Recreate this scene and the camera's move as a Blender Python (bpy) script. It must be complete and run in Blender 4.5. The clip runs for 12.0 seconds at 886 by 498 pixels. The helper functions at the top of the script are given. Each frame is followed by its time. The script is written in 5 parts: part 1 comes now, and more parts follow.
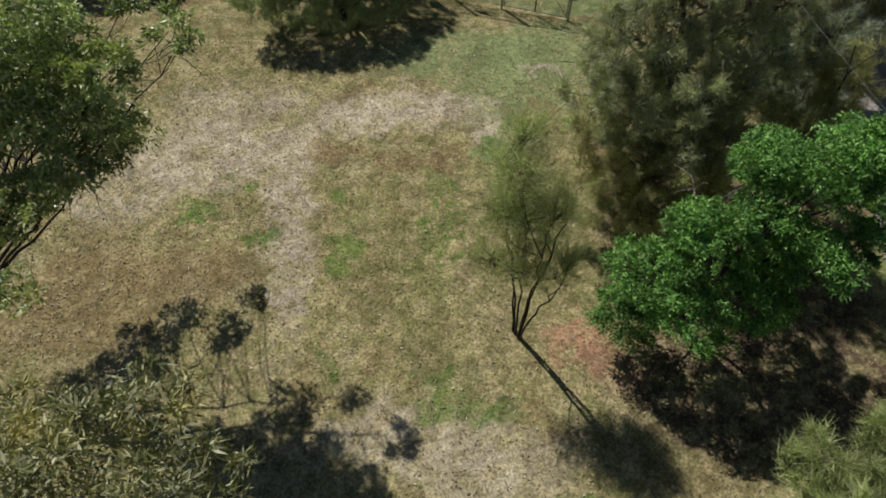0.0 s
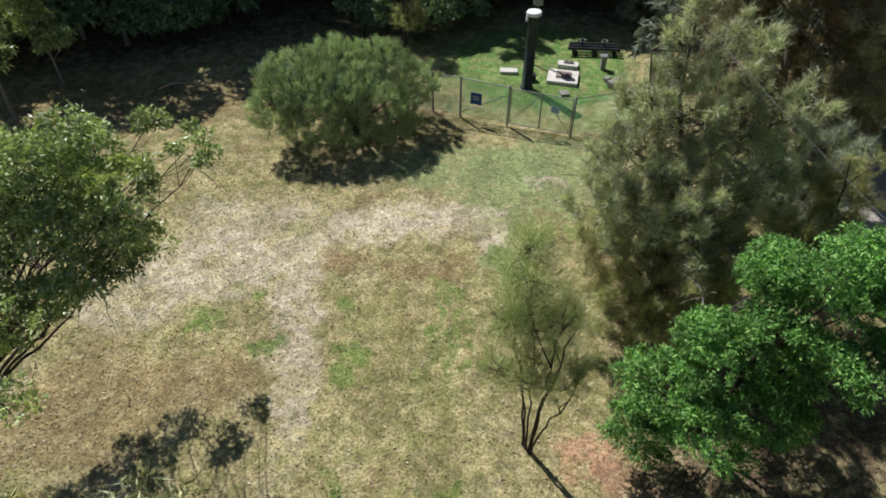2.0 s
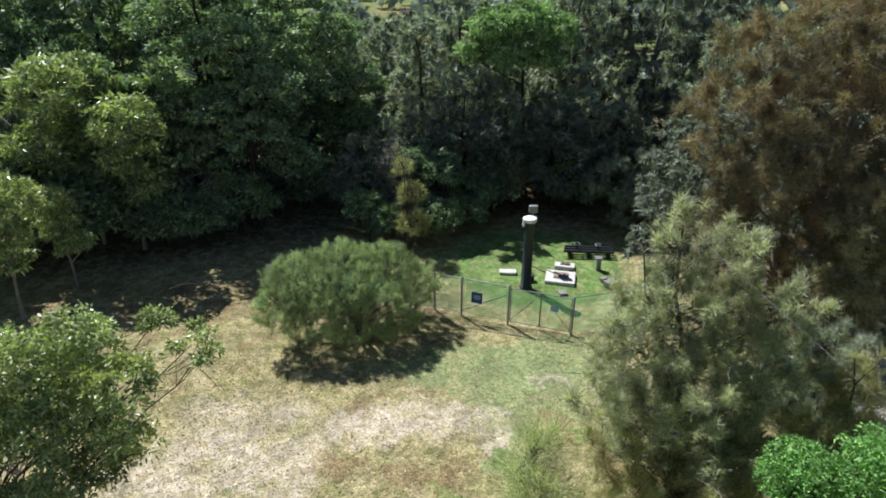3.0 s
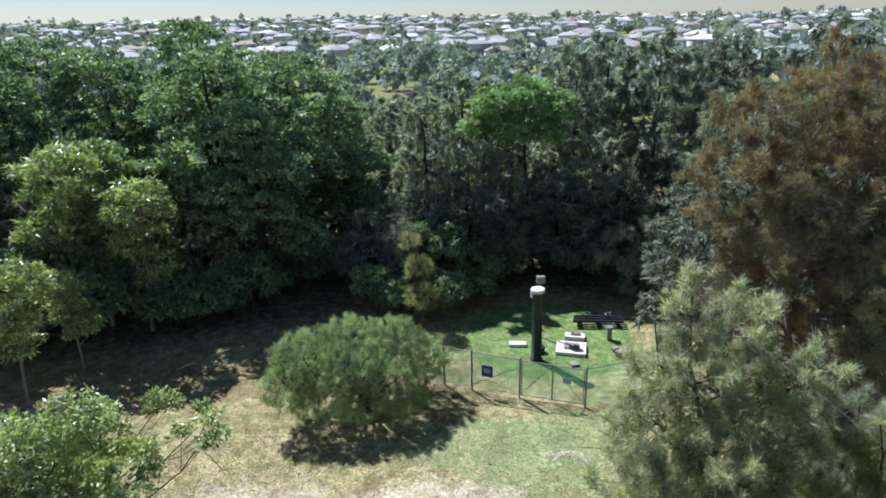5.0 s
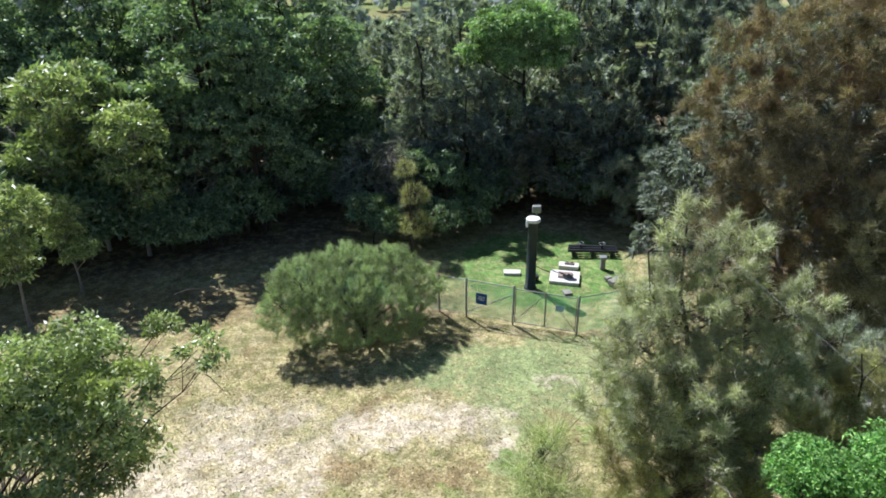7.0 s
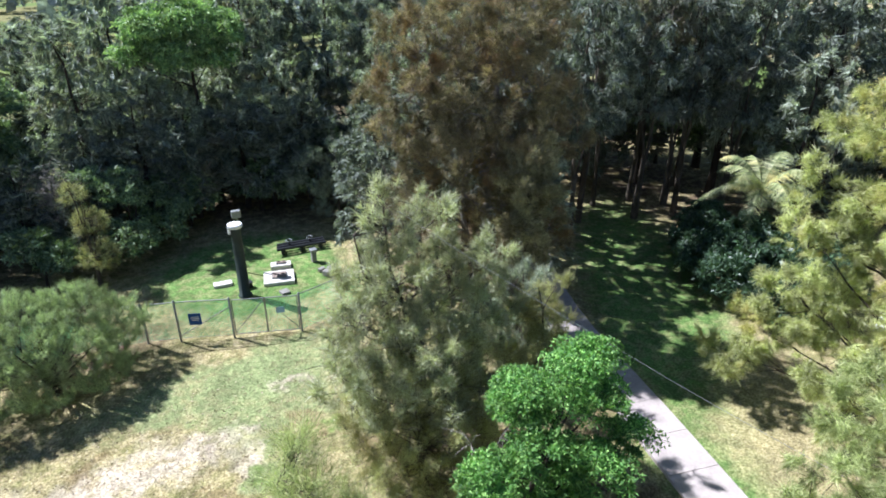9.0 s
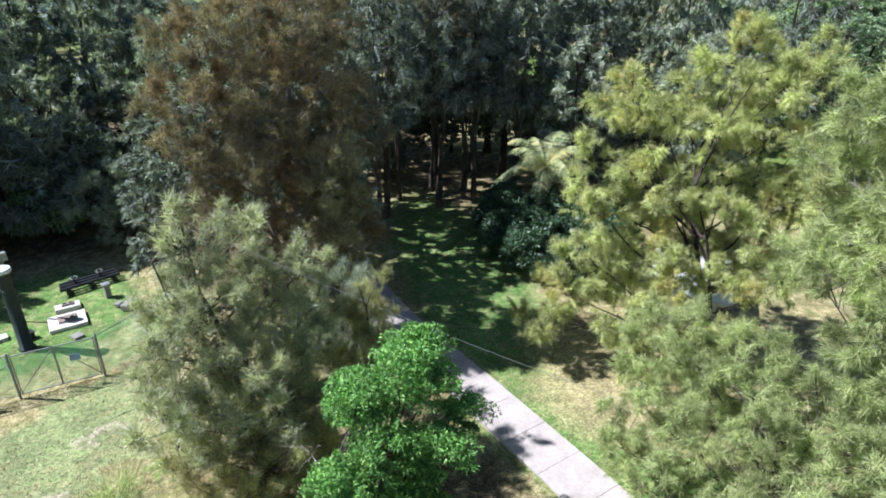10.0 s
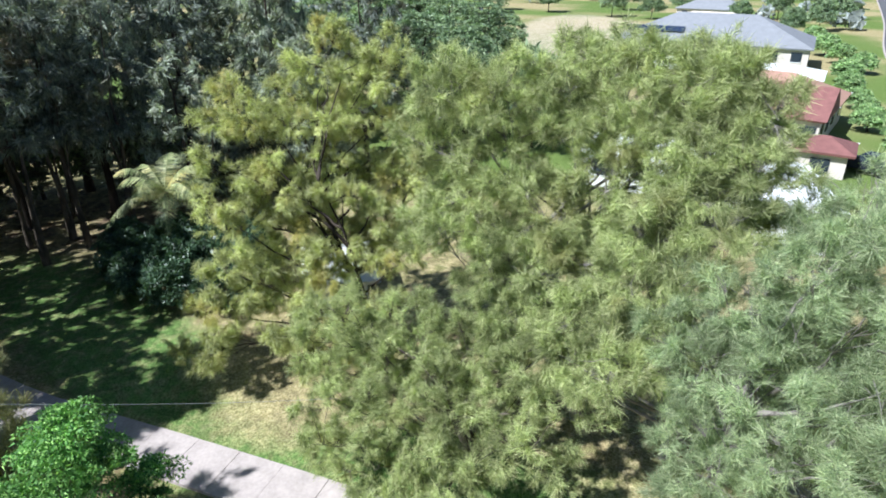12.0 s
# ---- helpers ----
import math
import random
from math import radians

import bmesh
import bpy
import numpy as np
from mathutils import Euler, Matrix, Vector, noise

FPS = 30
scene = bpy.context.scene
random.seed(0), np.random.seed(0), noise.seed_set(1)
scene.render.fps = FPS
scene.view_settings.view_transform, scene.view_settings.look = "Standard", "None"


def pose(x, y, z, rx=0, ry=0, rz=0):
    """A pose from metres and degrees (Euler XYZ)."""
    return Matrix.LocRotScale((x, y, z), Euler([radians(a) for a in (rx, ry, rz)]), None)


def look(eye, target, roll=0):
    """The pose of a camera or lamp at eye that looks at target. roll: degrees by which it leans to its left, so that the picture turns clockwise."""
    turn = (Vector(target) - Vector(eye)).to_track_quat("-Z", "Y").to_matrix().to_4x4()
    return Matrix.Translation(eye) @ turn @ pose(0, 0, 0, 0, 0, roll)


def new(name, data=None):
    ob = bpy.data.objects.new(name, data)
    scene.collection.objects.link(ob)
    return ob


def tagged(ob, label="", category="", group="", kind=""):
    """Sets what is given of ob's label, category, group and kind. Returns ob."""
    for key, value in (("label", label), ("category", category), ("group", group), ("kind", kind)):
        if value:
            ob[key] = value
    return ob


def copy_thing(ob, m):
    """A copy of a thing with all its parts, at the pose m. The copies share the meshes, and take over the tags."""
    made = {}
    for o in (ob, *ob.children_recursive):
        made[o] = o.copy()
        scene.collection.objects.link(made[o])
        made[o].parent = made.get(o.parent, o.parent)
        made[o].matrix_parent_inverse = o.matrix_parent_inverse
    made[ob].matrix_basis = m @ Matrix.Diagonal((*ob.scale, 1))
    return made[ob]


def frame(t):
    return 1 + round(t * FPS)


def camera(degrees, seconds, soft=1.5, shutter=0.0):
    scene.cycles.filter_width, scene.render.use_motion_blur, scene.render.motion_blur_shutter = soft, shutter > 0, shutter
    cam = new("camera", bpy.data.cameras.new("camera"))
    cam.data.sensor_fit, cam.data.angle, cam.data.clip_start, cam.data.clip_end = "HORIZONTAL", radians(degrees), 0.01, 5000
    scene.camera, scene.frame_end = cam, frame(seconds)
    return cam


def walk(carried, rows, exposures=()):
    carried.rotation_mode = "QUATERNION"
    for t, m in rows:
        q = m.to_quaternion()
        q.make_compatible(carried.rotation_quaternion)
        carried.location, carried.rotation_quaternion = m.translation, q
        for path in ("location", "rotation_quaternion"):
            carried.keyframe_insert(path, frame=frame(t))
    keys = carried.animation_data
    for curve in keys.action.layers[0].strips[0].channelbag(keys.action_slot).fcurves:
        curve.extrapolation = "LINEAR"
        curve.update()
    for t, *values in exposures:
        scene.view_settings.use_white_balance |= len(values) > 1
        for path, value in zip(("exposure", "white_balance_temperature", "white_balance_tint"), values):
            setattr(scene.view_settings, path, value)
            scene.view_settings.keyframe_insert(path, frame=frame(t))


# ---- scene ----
# ---------- camera ----------
EYE = (0.0, 0.0, 15.0)
cam = camera(70.4, 12.0, 1.8)
# seconds, yaw, pitch, roll in degrees; the drone hovers and turns
PATH = [
    (0, -2.36, -53.82, 1.08), (0.5, -2.18, -59.36, 0.8), (1, -1.74, -59.02, 0.6), (1.5, -1.42, -52.97, 0.71), (2, -1.14, -43.97, 0.36), (2.5, -1, -35.39, 0.2),
    (3, -0.87, -26.05, 0.13), (3.2, -0.79, -22.87, 0.07), (4, -0.55, -18.2, -0.9), (4.8, -0.32, -19.08, -1.59), (5, -0.23, -19.38, -1.63), (5.5, 0, -21.31, -1.67),
    (6, 0.37, -25.02, -1.67), (6.5, 0.72, -25.77, -1.64), (6.7, 0.78, -25.82, -1.33), (8.3, -17.63, -26.29, 0.48), (8.5, -20.8, -26.32, 0.57), (9, -29.46, -26.4, 0.51),
    (9.5, -38.64, -26.39, 0.61), (10, -48.13, -26.22, 0.7), (10.5, -55.94, -25.84, 0.82), (11, -63.92, -25.5, 0.64), (11.5, -71.76, -25.31, 0.44), (12, -82.9, -25.26, 0.08),
]
# seconds, stops, kelvin, tint: the clip's camera opens up as it tilts away from the bright grass
LOOK = [(0.0, -0.34, 6300, 10), (0.5, -0.2, 6300, 10), (1.2, -0.04, 6300, 10), (2.0, 0.24, 6050, 10), (3.0, 0.6, 5800, 11), (5.0, 0.76, 5400, 15), (6.7, 0.84, 5650, 13), (8.5, 1.14, 5450, 16), (12.0, 0.88, 5500, 11)]
walk(cam, [(t, pose(*EYE, 90 + pitch, 0, yaw) @ Matrix.Rotation(radians(roll), 4, "Z")) for t, yaw, pitch, roll in PATH], LOOK)

# ---------- daylight ----------
SUN_AZ, SUN_EL = radians(128), radians(50)  # azimuth counted from +x towards +y
sun_way = Vector((math.cos(SUN_AZ) * math.cos(SUN_EL), math.sin(SUN_AZ) * math.cos(SUN_EL), math.sin(SUN_EL)))
sun_data = bpy.data.lights.new("sun", "SUN")
sun_data.energy, sun_data.angle, sun_data.color = 5.0, radians(0.53), (1.0, 0.96, 0.88)
sun_lamp = new("sun", sun_data)
sun_lamp.matrix_world = look(sun_way * 60, (0, 0, 0))
world = bpy.data.worlds.new("sky")
scene.world = world
world.use_nodes = True
sky = world.node_tree.nodes.new("ShaderNodeTexSky")
sky.sky_type, sky.sun_disc = "NISHITA", False
sky.sun_elevation, sky.sun_rotation = SUN_EL, radians(-38)
sky.dust_density, sky.air_density = 0.2, 1.0
world.node_tree.links.new(sky.outputs[0], world.node_tree.nodes["Background"].inputs[0])
world.node_tree.nodes["Background"].inputs[1].default_value = 0.046


# ---------- material tools ----------
class Nodes:
    """A short way to write a node material."""

    def __init__(self, name):
        self.mat = bpy.data.materials.new(name)
        self.mat.use_nodes = True
        self.tree = self.mat.node_tree
        self.bsdf = self.tree.nodes["Principled BSDF"]
        self.out = self.tree.nodes["Material Output"]

    def add(self, kind, operation="", rotation_type=""):
        node = self.tree.nodes.new("ShaderNode" + kind)
        if operation:
            node.operation = operation
        if rotation_type:
            node.rotation_type = rotation_type
        return node

    def link(self, a, b):
        self.tree.links.new(a, b)

    def put(self, socket, value):
        if isinstance(value, (int, float)):
            socket.default_value = value
        elif isinstance(value, tuple):
            socket.default_value = value if len(value) == 4 or socket.type == "VECTOR" else (*value, 1)
        else:
            self.link(value, socket)

    def position(self):
        return self.add("NewGeometry").outputs["Position"]

    def local(self):
        return self.add("TexCoord").outputs["Object"]

    def noise(self, where, scale, detail=3.0, rough=0.55, distort=0.0):
        node = self.add("TexNoise")
        self.link(where, node.inputs["Vector"])
        self.put(node.inputs["Scale"], scale)
        self.put(node.inputs["Detail"], detail)
        self.put(node.inputs["Roughness"], rough)
        self.put(node.inputs["Distortion"], distort)
        return node.outputs["Fac"]

    def math(self, op, a, b=0.0, clamp=False):
        node = self.add("Math", operation=op)
        node.use_clamp = clamp
        self.put(node.inputs[0], a)
        self.put(node.inputs[1], b)
        return node.outputs[0]

    def span(self, value, a, b, lo=0.0, hi=1.0):
        node = self.add("MapRange")
        node.interpolation_type = "SMOOTHSTEP"
        self.put(node.inputs["Value"], value)
        for key, v in zip(("From Min", "From Max", "To Min", "To Max"), (a, b, lo, hi)):
            self.put(node.inputs[key], v)
        return node.outputs[0]

    def mix(self, fac, a, b, blend="MIX"):
        node = self.add("Mix")
        node.data_type, node.blend_type = "RGBA", blend
        self.put(node.inputs[0], fac)
        self.put(node.inputs[6], a)
        self.put(node.inputs[7], b)
        return node.outputs[2]

    def ramp(self, fac, *stops):
        node = self.add("ValToRGB")
        els = node.color_ramp.elements
        while len(els) < len(stops):
            els.new(0.5)
        for el, (p, c) in zip(els, stops):
            el.position, el.color = p, (*c, 1)
        self.put(node.inputs[0], fac)
        return node.outputs[0]

    def bump(self, height, strength=0.4, distance=0.02):
        node = self.add("Bump")
        self.put(node.inputs["Height"], height)
        self.put(node.inputs["Strength"], strength)
        self.put(node.inputs["Distance"], distance)
        self.link(node.outputs[0], self.bsdf.inputs["Normal"])

    def scaled(self, where, sx, sy, sz):
        node = self.add("VectorMath", operation="MULTIPLY")
        self.link(where, node.inputs[0])
        node.inputs[1].default_value = (sx, sy, sz)
        return node.outputs[0]

    def base(self, colour, rough=0.8, metal=0.0, spec=0.4):
        self.put(self.bsdf.inputs["Base Color"], colour)
        self.put(self.bsdf.inputs["Roughness"], rough)
        self.put(self.bsdf.inputs["Metallic"], metal)
        self.put(self.bsdf.inputs["Specular IOR Level"], spec)
        return self.mat


def leaf_mat(name, dark, mid, light, patch=None, patch_size=0.5, amount=0.5, rough=0.5, through_light=0.45, spec=0.2):
    n = Nodes(name)
    dark, mid, light = (tuple(min(0.6, 1.62 * (c * 0.86 + 0.14 * sum(k) / 3)) for c in k) for k in (dark, mid, light))
    patch = patch and tuple(c * 1.4 for c in patch)
    rnd = n.add("NewGeometry").outputs["Random Per Island"]
    where = n.position()
    colour = n.ramp(rnd, (0.0, dark), (0.55, mid), (1.0, light))
    tone = n.span(n.noise(where, 0.9, 3), 0.3, 0.7, 0.62, 1.3)
    colour = n.mix(1.0, colour, n.add_grey(tone), "MULTIPLY")
    if patch:
        fac = n.math("MULTIPLY", n.span(n.noise(where, patch_size, 3), 0.62 - amount * 0.3, 0.85 - amount * 0.3), n.span(rnd, 0.0, 1.0, 0.55, 1.0))
        colour = n.mix(fac, colour, patch)
    n.base(colour, rough, 0.0, spec)
    tr = n.add("BsdfTranslucent")
    bright = n.mix(1.0, colour, (1.3, 1.5, 0.7), "MULTIPLY")
    n.link(bright, tr.inputs["Color"])
    mixer = n.add("MixShader")
    mixer.inputs[0].default_value = through_light * 0.62
    n.link(n.bsdf.outputs[0], mixer.inputs[1])
    n.link(tr.outputs[0], mixer.inputs[2])
    n.link(mixer.outputs[0], n.out.inputs["Surface"])
    return n.mat


def add_grey(self, value):
    node = self.add("CombineColor")
    for k in range(3):
        self.put(node.inputs[k], value)
    return node.outputs[0]


Nodes.add_grey = add_grey


def bark_mat(name, dark, light, scale=5.0):
    n = Nodes(name)
    where = n.position()
    f = n.noise(n.scaled(where, 1, 1, 0.2), scale, 4, 0.65)
    big = n.noise(where, 1.3, 2)
    colour = n.mix(n.span(big, 0.35, 0.65, 0.0, 0.6), n.ramp(f, (0.3, dark), (0.7, light)), dark)
    n.base(colour, 0.9, 0, 0.2)
    n.bump(f, 0.6, 0.02)
    return n.mat


def plain_mat(name, colour, rough=0.7, metal=0.0, spots=0.25, scale=6.0, bump=0.0):
    n = Nodes(name)
    where = n.position()
    f = n.math("ADD", n.math("MULTIPLY", n.noise(where, scale, 4), 0.6), n.math("MULTIPLY", n.noise(where, scale * 7, 3), 0.4))
    lo = tuple(c * (1 - spots) for c in colour)
    hi = tuple(min(1, c * (1 + spots)) for c in colour)
    n.base(n.ramp(f, (0.3, lo), (0.7, hi)), rough, metal)
    if bump:
        n.bump(f, bump, 0.01)
    return n.mat


def turf_colour(n):
    """The colour of the ground by place: straw, green turf, bare litter, soil."""
    where = n.position()
    wob = n.add("VectorMath", operation="MULTIPLY_ADD")
    tex = n.add("TexNoise")
    n.link(where, tex.inputs["Vector"])
    tex.inputs["Scale"].default_value, tex.inputs["Detail"].default_value = 1.3, 5
    n.link(tex.outputs["Color"], wob.inputs[0])
    wob.inputs[1].default_value = (2.2, 2.2, 0)
    n.link(where, wob.inputs[2])
    warped = wob.outputs[0]

    def spot(cx, cy, rx, ry, soft=0.32, turn=0.0):
        """1 inside an uneven oval round (cx, cy), 0 outside."""
        sub = n.add("VectorMath", operation="SUBTRACT")
        n.link(warped, sub.inputs[0])
        sub.inputs[1].default_value = (cx + 1.1, cy + 1.1, 0)
        rot = n.add("VectorRotate", rotation_type="Z_AXIS")
        n.link(sub.outputs[0], rot.inputs["Vector"])
        rot.inputs["Angle"].default_value = -radians(turn)
        length = n.add("VectorMath", operation="LENGTH")
        n.link(n.scaled(rot.outputs[0], 1 / rx, 1 / ry, 0), length.inputs[0])
        return n.span(length.outputs["Value"], 1 - soft, 1 + soft, 1.0, 0.0)

    fine = n.noise(where, 14, 4, 0.7)
    mid = n.noise(where, 2.2, 4, 0.6)
    big = n.noise(where, 0.33, 3)
    straw = n.ramp(fine, (0.36, (0.18, 0.148, 0.066)), (0.5, (0.34, 0.285, 0.138)), (0.66, (0.5, 0.425, 0.25)))
    pale = n.ramp(fine, (0.34, (0.32, 0.262, 0.178)), (0.5, (0.49, 0.415, 0.3)), (0.64, (0.6, 0.515, 0.385)))
    olive = n.ramp(fine, (0.36, (0.12, 0.118, 0.042)), (0.64, (0.27, 0.245, 0.1)))
    green = n.ramp(fine, (0.36, (0.08, 0.13, 0.026)), (0.64, (0.17, 0.225, 0.06)))
    soft_green = n.ramp(fine, (0.36, (0.155, 0.2, 0.075)), (0.64, (0.285, 0.315, 0.145)))
    lush = n.ramp(fine, (0.36, (0.065, 0.13, 0.028)), (0.64, (0.17, 0.265, 0.075)))
    brown = n.ramp(fine, (0.36, (0.14, 0.098, 0.045)), (0.64, (0.29, 0.212, 0.105)))
    red = n.ramp(fine, (0.36, (0.29, 0.155, 0.085)), (0.64, (0.46, 0.285, 0.18)))
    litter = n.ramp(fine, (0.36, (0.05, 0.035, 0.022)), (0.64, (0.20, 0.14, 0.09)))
    colour = n.mix(n.span(mid, 0.42, 0.62, 0.0, 0.85), straw, olive)
    colour = n.mix(n.span(n.noise(where, 0.8, 4, 0.65), 0.52, 0.68, 0.0, 0.28), colour, green)
    colour = n.mix(n.span(n.noise(where, 0.55, 4, 0.65, 0.6), 0.52, 0.66, 0.0, 0.65), colour, brown)
    # long worn streaks where the mower goes
    streak = n.noise(n.scaled(warped, 1.5, 0.4, 1), 1.0, 3, 0.6, 0.4)
    colour = n.mix(n.span(streak, 0.52, 0.7, 0.0, 0.22), colour, pale)
    colour = n.mix(n.span(streak, 0.48, 0.3, 0.0, 0.4), colour, olive)
    broken = n.math("MULTIPLY", n.span(mid, 0.34, 0.56, 0.2, 1.0), n.span(n.noise(where, 0.9, 3, 0.6, 0.5), 0.36, 0.56, 0.45, 1.0))

    def lay(colour, other, amount, *spots, whole=False):
        for s in spots:
            fac = n.math("MULTIPLY", spot(*s), n.span(mid, 0.34, 0.6, 0.55, 1.0)) if whole else n.math("MULTIPLY", spot(*s), broken)
            colour = n.mix(n.math("MULTIPLY", fac, amount), colour, other)
        return colour

    colour = lay(colour, soft_green, 0.9, (3.4, 18.4, 2.2, 2.6), (1.4, 20.3, 3.6, 1.5), (4.6, 20.6, 2.4, 1.6), (2.4, 15.2, 0.6, 0.9), whole=True)
    colour = lay(colour, pale, 1.0, (-4.8, 15.3, 1.3, 1.2), (-4.3, 12.7, 0.75, 2.2), (-3.9, 10.0, 0.6, 1.6), (-7.3, 15.2, 2.4, 1.7), (-0.7, 17.2, 2.5, 1.0), (-2.6, 16.7, 1.6, 0.8), (2.0, 16.6, 0.6, 1.4))
    colour = lay(colour, pale, 0.8, (-9.6, 13.6, 1.8, 1.5), (-0.2, 5.3, 2.6, 0.9), (1.6, 4.2, 1.8, 0.7), (-6.6, 17.6, 2.4, 0.9), (4.3, 19.4, 0.7, 0.35))
    colour = lay(colour, green, 0.85, (-5.7, 13.8, 0.6, 0.34), (-7.1, 12.6, 0.75, 0.36), (-2.7, 12.9, 0.5, 0.4), (-2.5, 10.9, 0.5, 0.9), (0.4, 13.9, 0.35, 0.6), (2.3, 15.4, 0.45, 0.5), (5.2, 16.0, 0.5, 0.5),
                 (0.0, 11.6, 0.22, 2.0, 0.4, -14), (0.6, 11.2, 0.18, 1.8, 0.4, -10), (0.9, 6.0, 1.4, 0.45), (3.3, 3.3, 0.7, 0.5), (0.1, 6.8, 0.5, 0.35), (-2.6, 7.2, 0.35, 0.25), (-5.0, 11.6, 0.7, 0.4), whole=True)
    colour = lay(colour, brown, 0.8, (-3.1, 15.0, 0.85, 0.5), (-0.6, 14.6, 1.3, 0.5), (4.1, 16.6, 0.8, 0.8), (-9.4, 9.4, 2.2, 1.8), (-6.4, 10.2, 1.6, 0.8), whole=True)
    colour = lay(colour, olive, 0.7, (-0.8, 9.4, 1.4, 2.6), (-1.2, 12.6, 1.0, 1.4))
    colour = lay(colour, red, 1.0, (4.2, 7.8, 1.0, 0.9), (4.8, 7.0, 0.8, 0.7))
    # bare soil and litter under the trees; the same dark brown by shrub and path
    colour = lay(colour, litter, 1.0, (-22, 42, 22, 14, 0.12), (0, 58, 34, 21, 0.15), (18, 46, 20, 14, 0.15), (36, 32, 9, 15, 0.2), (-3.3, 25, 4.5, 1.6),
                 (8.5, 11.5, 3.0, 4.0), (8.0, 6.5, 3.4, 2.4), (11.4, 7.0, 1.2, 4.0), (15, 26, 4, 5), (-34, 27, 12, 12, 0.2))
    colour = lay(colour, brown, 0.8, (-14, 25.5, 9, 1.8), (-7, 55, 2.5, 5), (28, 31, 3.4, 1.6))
    # mown turf in the enclosure and beside the path
    colour = lay(colour, lush, 1.0, (5.2, 28.8, 4.6, 4.2, 0.15), (21.5, 18, 3.0, 11, 0.3, -32), (14.6, 4.0, 2.2, 7.0, 0.3), whole=True)
    colour = lay(colour, straw, 0.85, (17.6, 7.6, 2.2, 3.0), (25.8, 28.5, 1.8, 0.8), (19.6, 10.4, 1.6, 2.2), whole=True)
    # tufts, scuffs and trodden hollows
    worn = n.math("MULTIPLY", n.span(n.noise(where, 5.2, 6, 0.78, 0.5), 0.36, 0.64, 0.74, 1.26), n.span(n.noise(where, 0.75, 4, 0.7, 0.8), 0.38, 0.62, 0.84, 1.16))
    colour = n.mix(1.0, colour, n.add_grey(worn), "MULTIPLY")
    far = n.add("SeparateXYZ")
    n.link(where, far.inputs[0])
    colour = n.mix(n.span(far.outputs[1], 60, 78), colour, n.mix(n.span(n.noise(where, 0.05, 2), 0.4, 0.6), olive, green))
    colour = n.mix(n.span(far.outputs[0], 34, 48), colour, n.mix(n.span(n.noise(where, 0.03, 2), 0.40, 0.60), straw, green))
    colour = lay(colour, pale, 1.0, (140, -14, 42, 15, 0.1))
    return colour, fine, mid


def ground_mat():
    n = Nodes("ground_turf")
    colour, fine, mid = turf_colour(n)
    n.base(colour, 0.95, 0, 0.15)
    n.bump(n.math("ADD", fine, n.math("MULTIPLY", mid, 1.5)), 0.8, 0.05)
    return n.mat


def blade_mat():
    n = Nodes("grass_blades")
    colour, fine, mid = turf_colour(n)
    rnd = n.add("NewGeometry").outputs["Random Per Island"]
    colour = n.mix(1.0, colour, n.add_grey(n.span(rnd, 0, 1, 0.7, 1.6)), "MULTIPLY")
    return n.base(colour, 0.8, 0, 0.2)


M_GROUND = ground_mat()
M_BLADE = blade_mat()
M_BARK = bark_mat("bark_grey_brown", (0.05, 0.04, 0.03), (0.17, 0.14, 0.11))
M_BARK_DARK = bark_mat("bark_dark", (0.025, 0.02, 0.016), (0.09, 0.07, 0.055))
M_BARK_PALE = bark_mat("bark_pale", (0.16, 0.14, 0.12), (0.38, 0.35, 0.31))
M_EUC = leaf_mat("leaf_eucalypt", (0.05, 0.084, 0.045), (0.125, 0.178, 0.092), (0.246, 0.303, 0.165), (0.24, 0.3, 0.12), 0.5, 0.35, 0.5, 0.45, 0.28)
M_EUC_NEAR = leaf_mat("leaf_eucalypt_grey", (0.055, 0.06, 0.02), (0.17, 0.17, 0.06), (0.5, 0.45, 0.23), (0.38, 0.3, 0.1), 0.9, 0.4, 0.55, 0.3, 0.3)
M_EUC_FRESH = leaf_mat("leaf_eucalypt_fresh", (0.084, 0.113, 0.036), (0.209, 0.265, 0.084), (0.483, 0.548, 0.188), (0.32, 0.35, 0.12), 0.8, 0.4, 0.38, 0.4, 0.5)
M_BRIGHT = leaf_mat("leaf_bright_green", (0.085, 0.145, 0.053), (0.171, 0.26, 0.093), (0.299, 0.405, 0.153), None, rough=0.45)
M_SHRUB = leaf_mat("leaf_shrub_green", (0.034, 0.087, 0.018), (0.091, 0.205, 0.038), (0.228, 0.373, 0.082), None, rough=0.55, spec=0.25)
M_CAS_GREY = leaf_mat("needle_grey_green", (0.087, 0.102, 0.073), (0.193, 0.216, 0.166), (0.339, 0.365, 0.285), (0.2, 0.17, 0.105), 0.5, 0.3, 0.6, 0.45)
M_CAS_FAWN = leaf_mat("needle_fawn_green", (0.145, 0.15, 0.088), (0.31, 0.304, 0.185), (0.517, 0.493, 0.309), (0.25, 0.235, 0.155), 0.5, 0.35, 0.6, 0.6)
M_CAS_OLIVE = leaf_mat("needle_olive", (0.129, 0.127, 0.05), (0.273, 0.255, 0.11), (0.467, 0.418, 0.193), (0.27, 0.215, 0.105), 0.5, 0.35, 0.6, 0.52)
M_CAS_RUST = leaf_mat("needle_rust", (0.084, 0.07, 0.038), (0.169, 0.137, 0.076), (0.287, 0.23, 0.132), (0.21, 0.11, 0.05), 0.4, 0.5, 0.6, 0.4)
M_CAS_TAN = leaf_mat("needle_fawn", (0.12, 0.105, 0.06), (0.245, 0.215, 0.125), (0.4, 0.35, 0.21), (0.3, 0.2, 0.095), 0.5, 0.4, 0.6, 0.45)
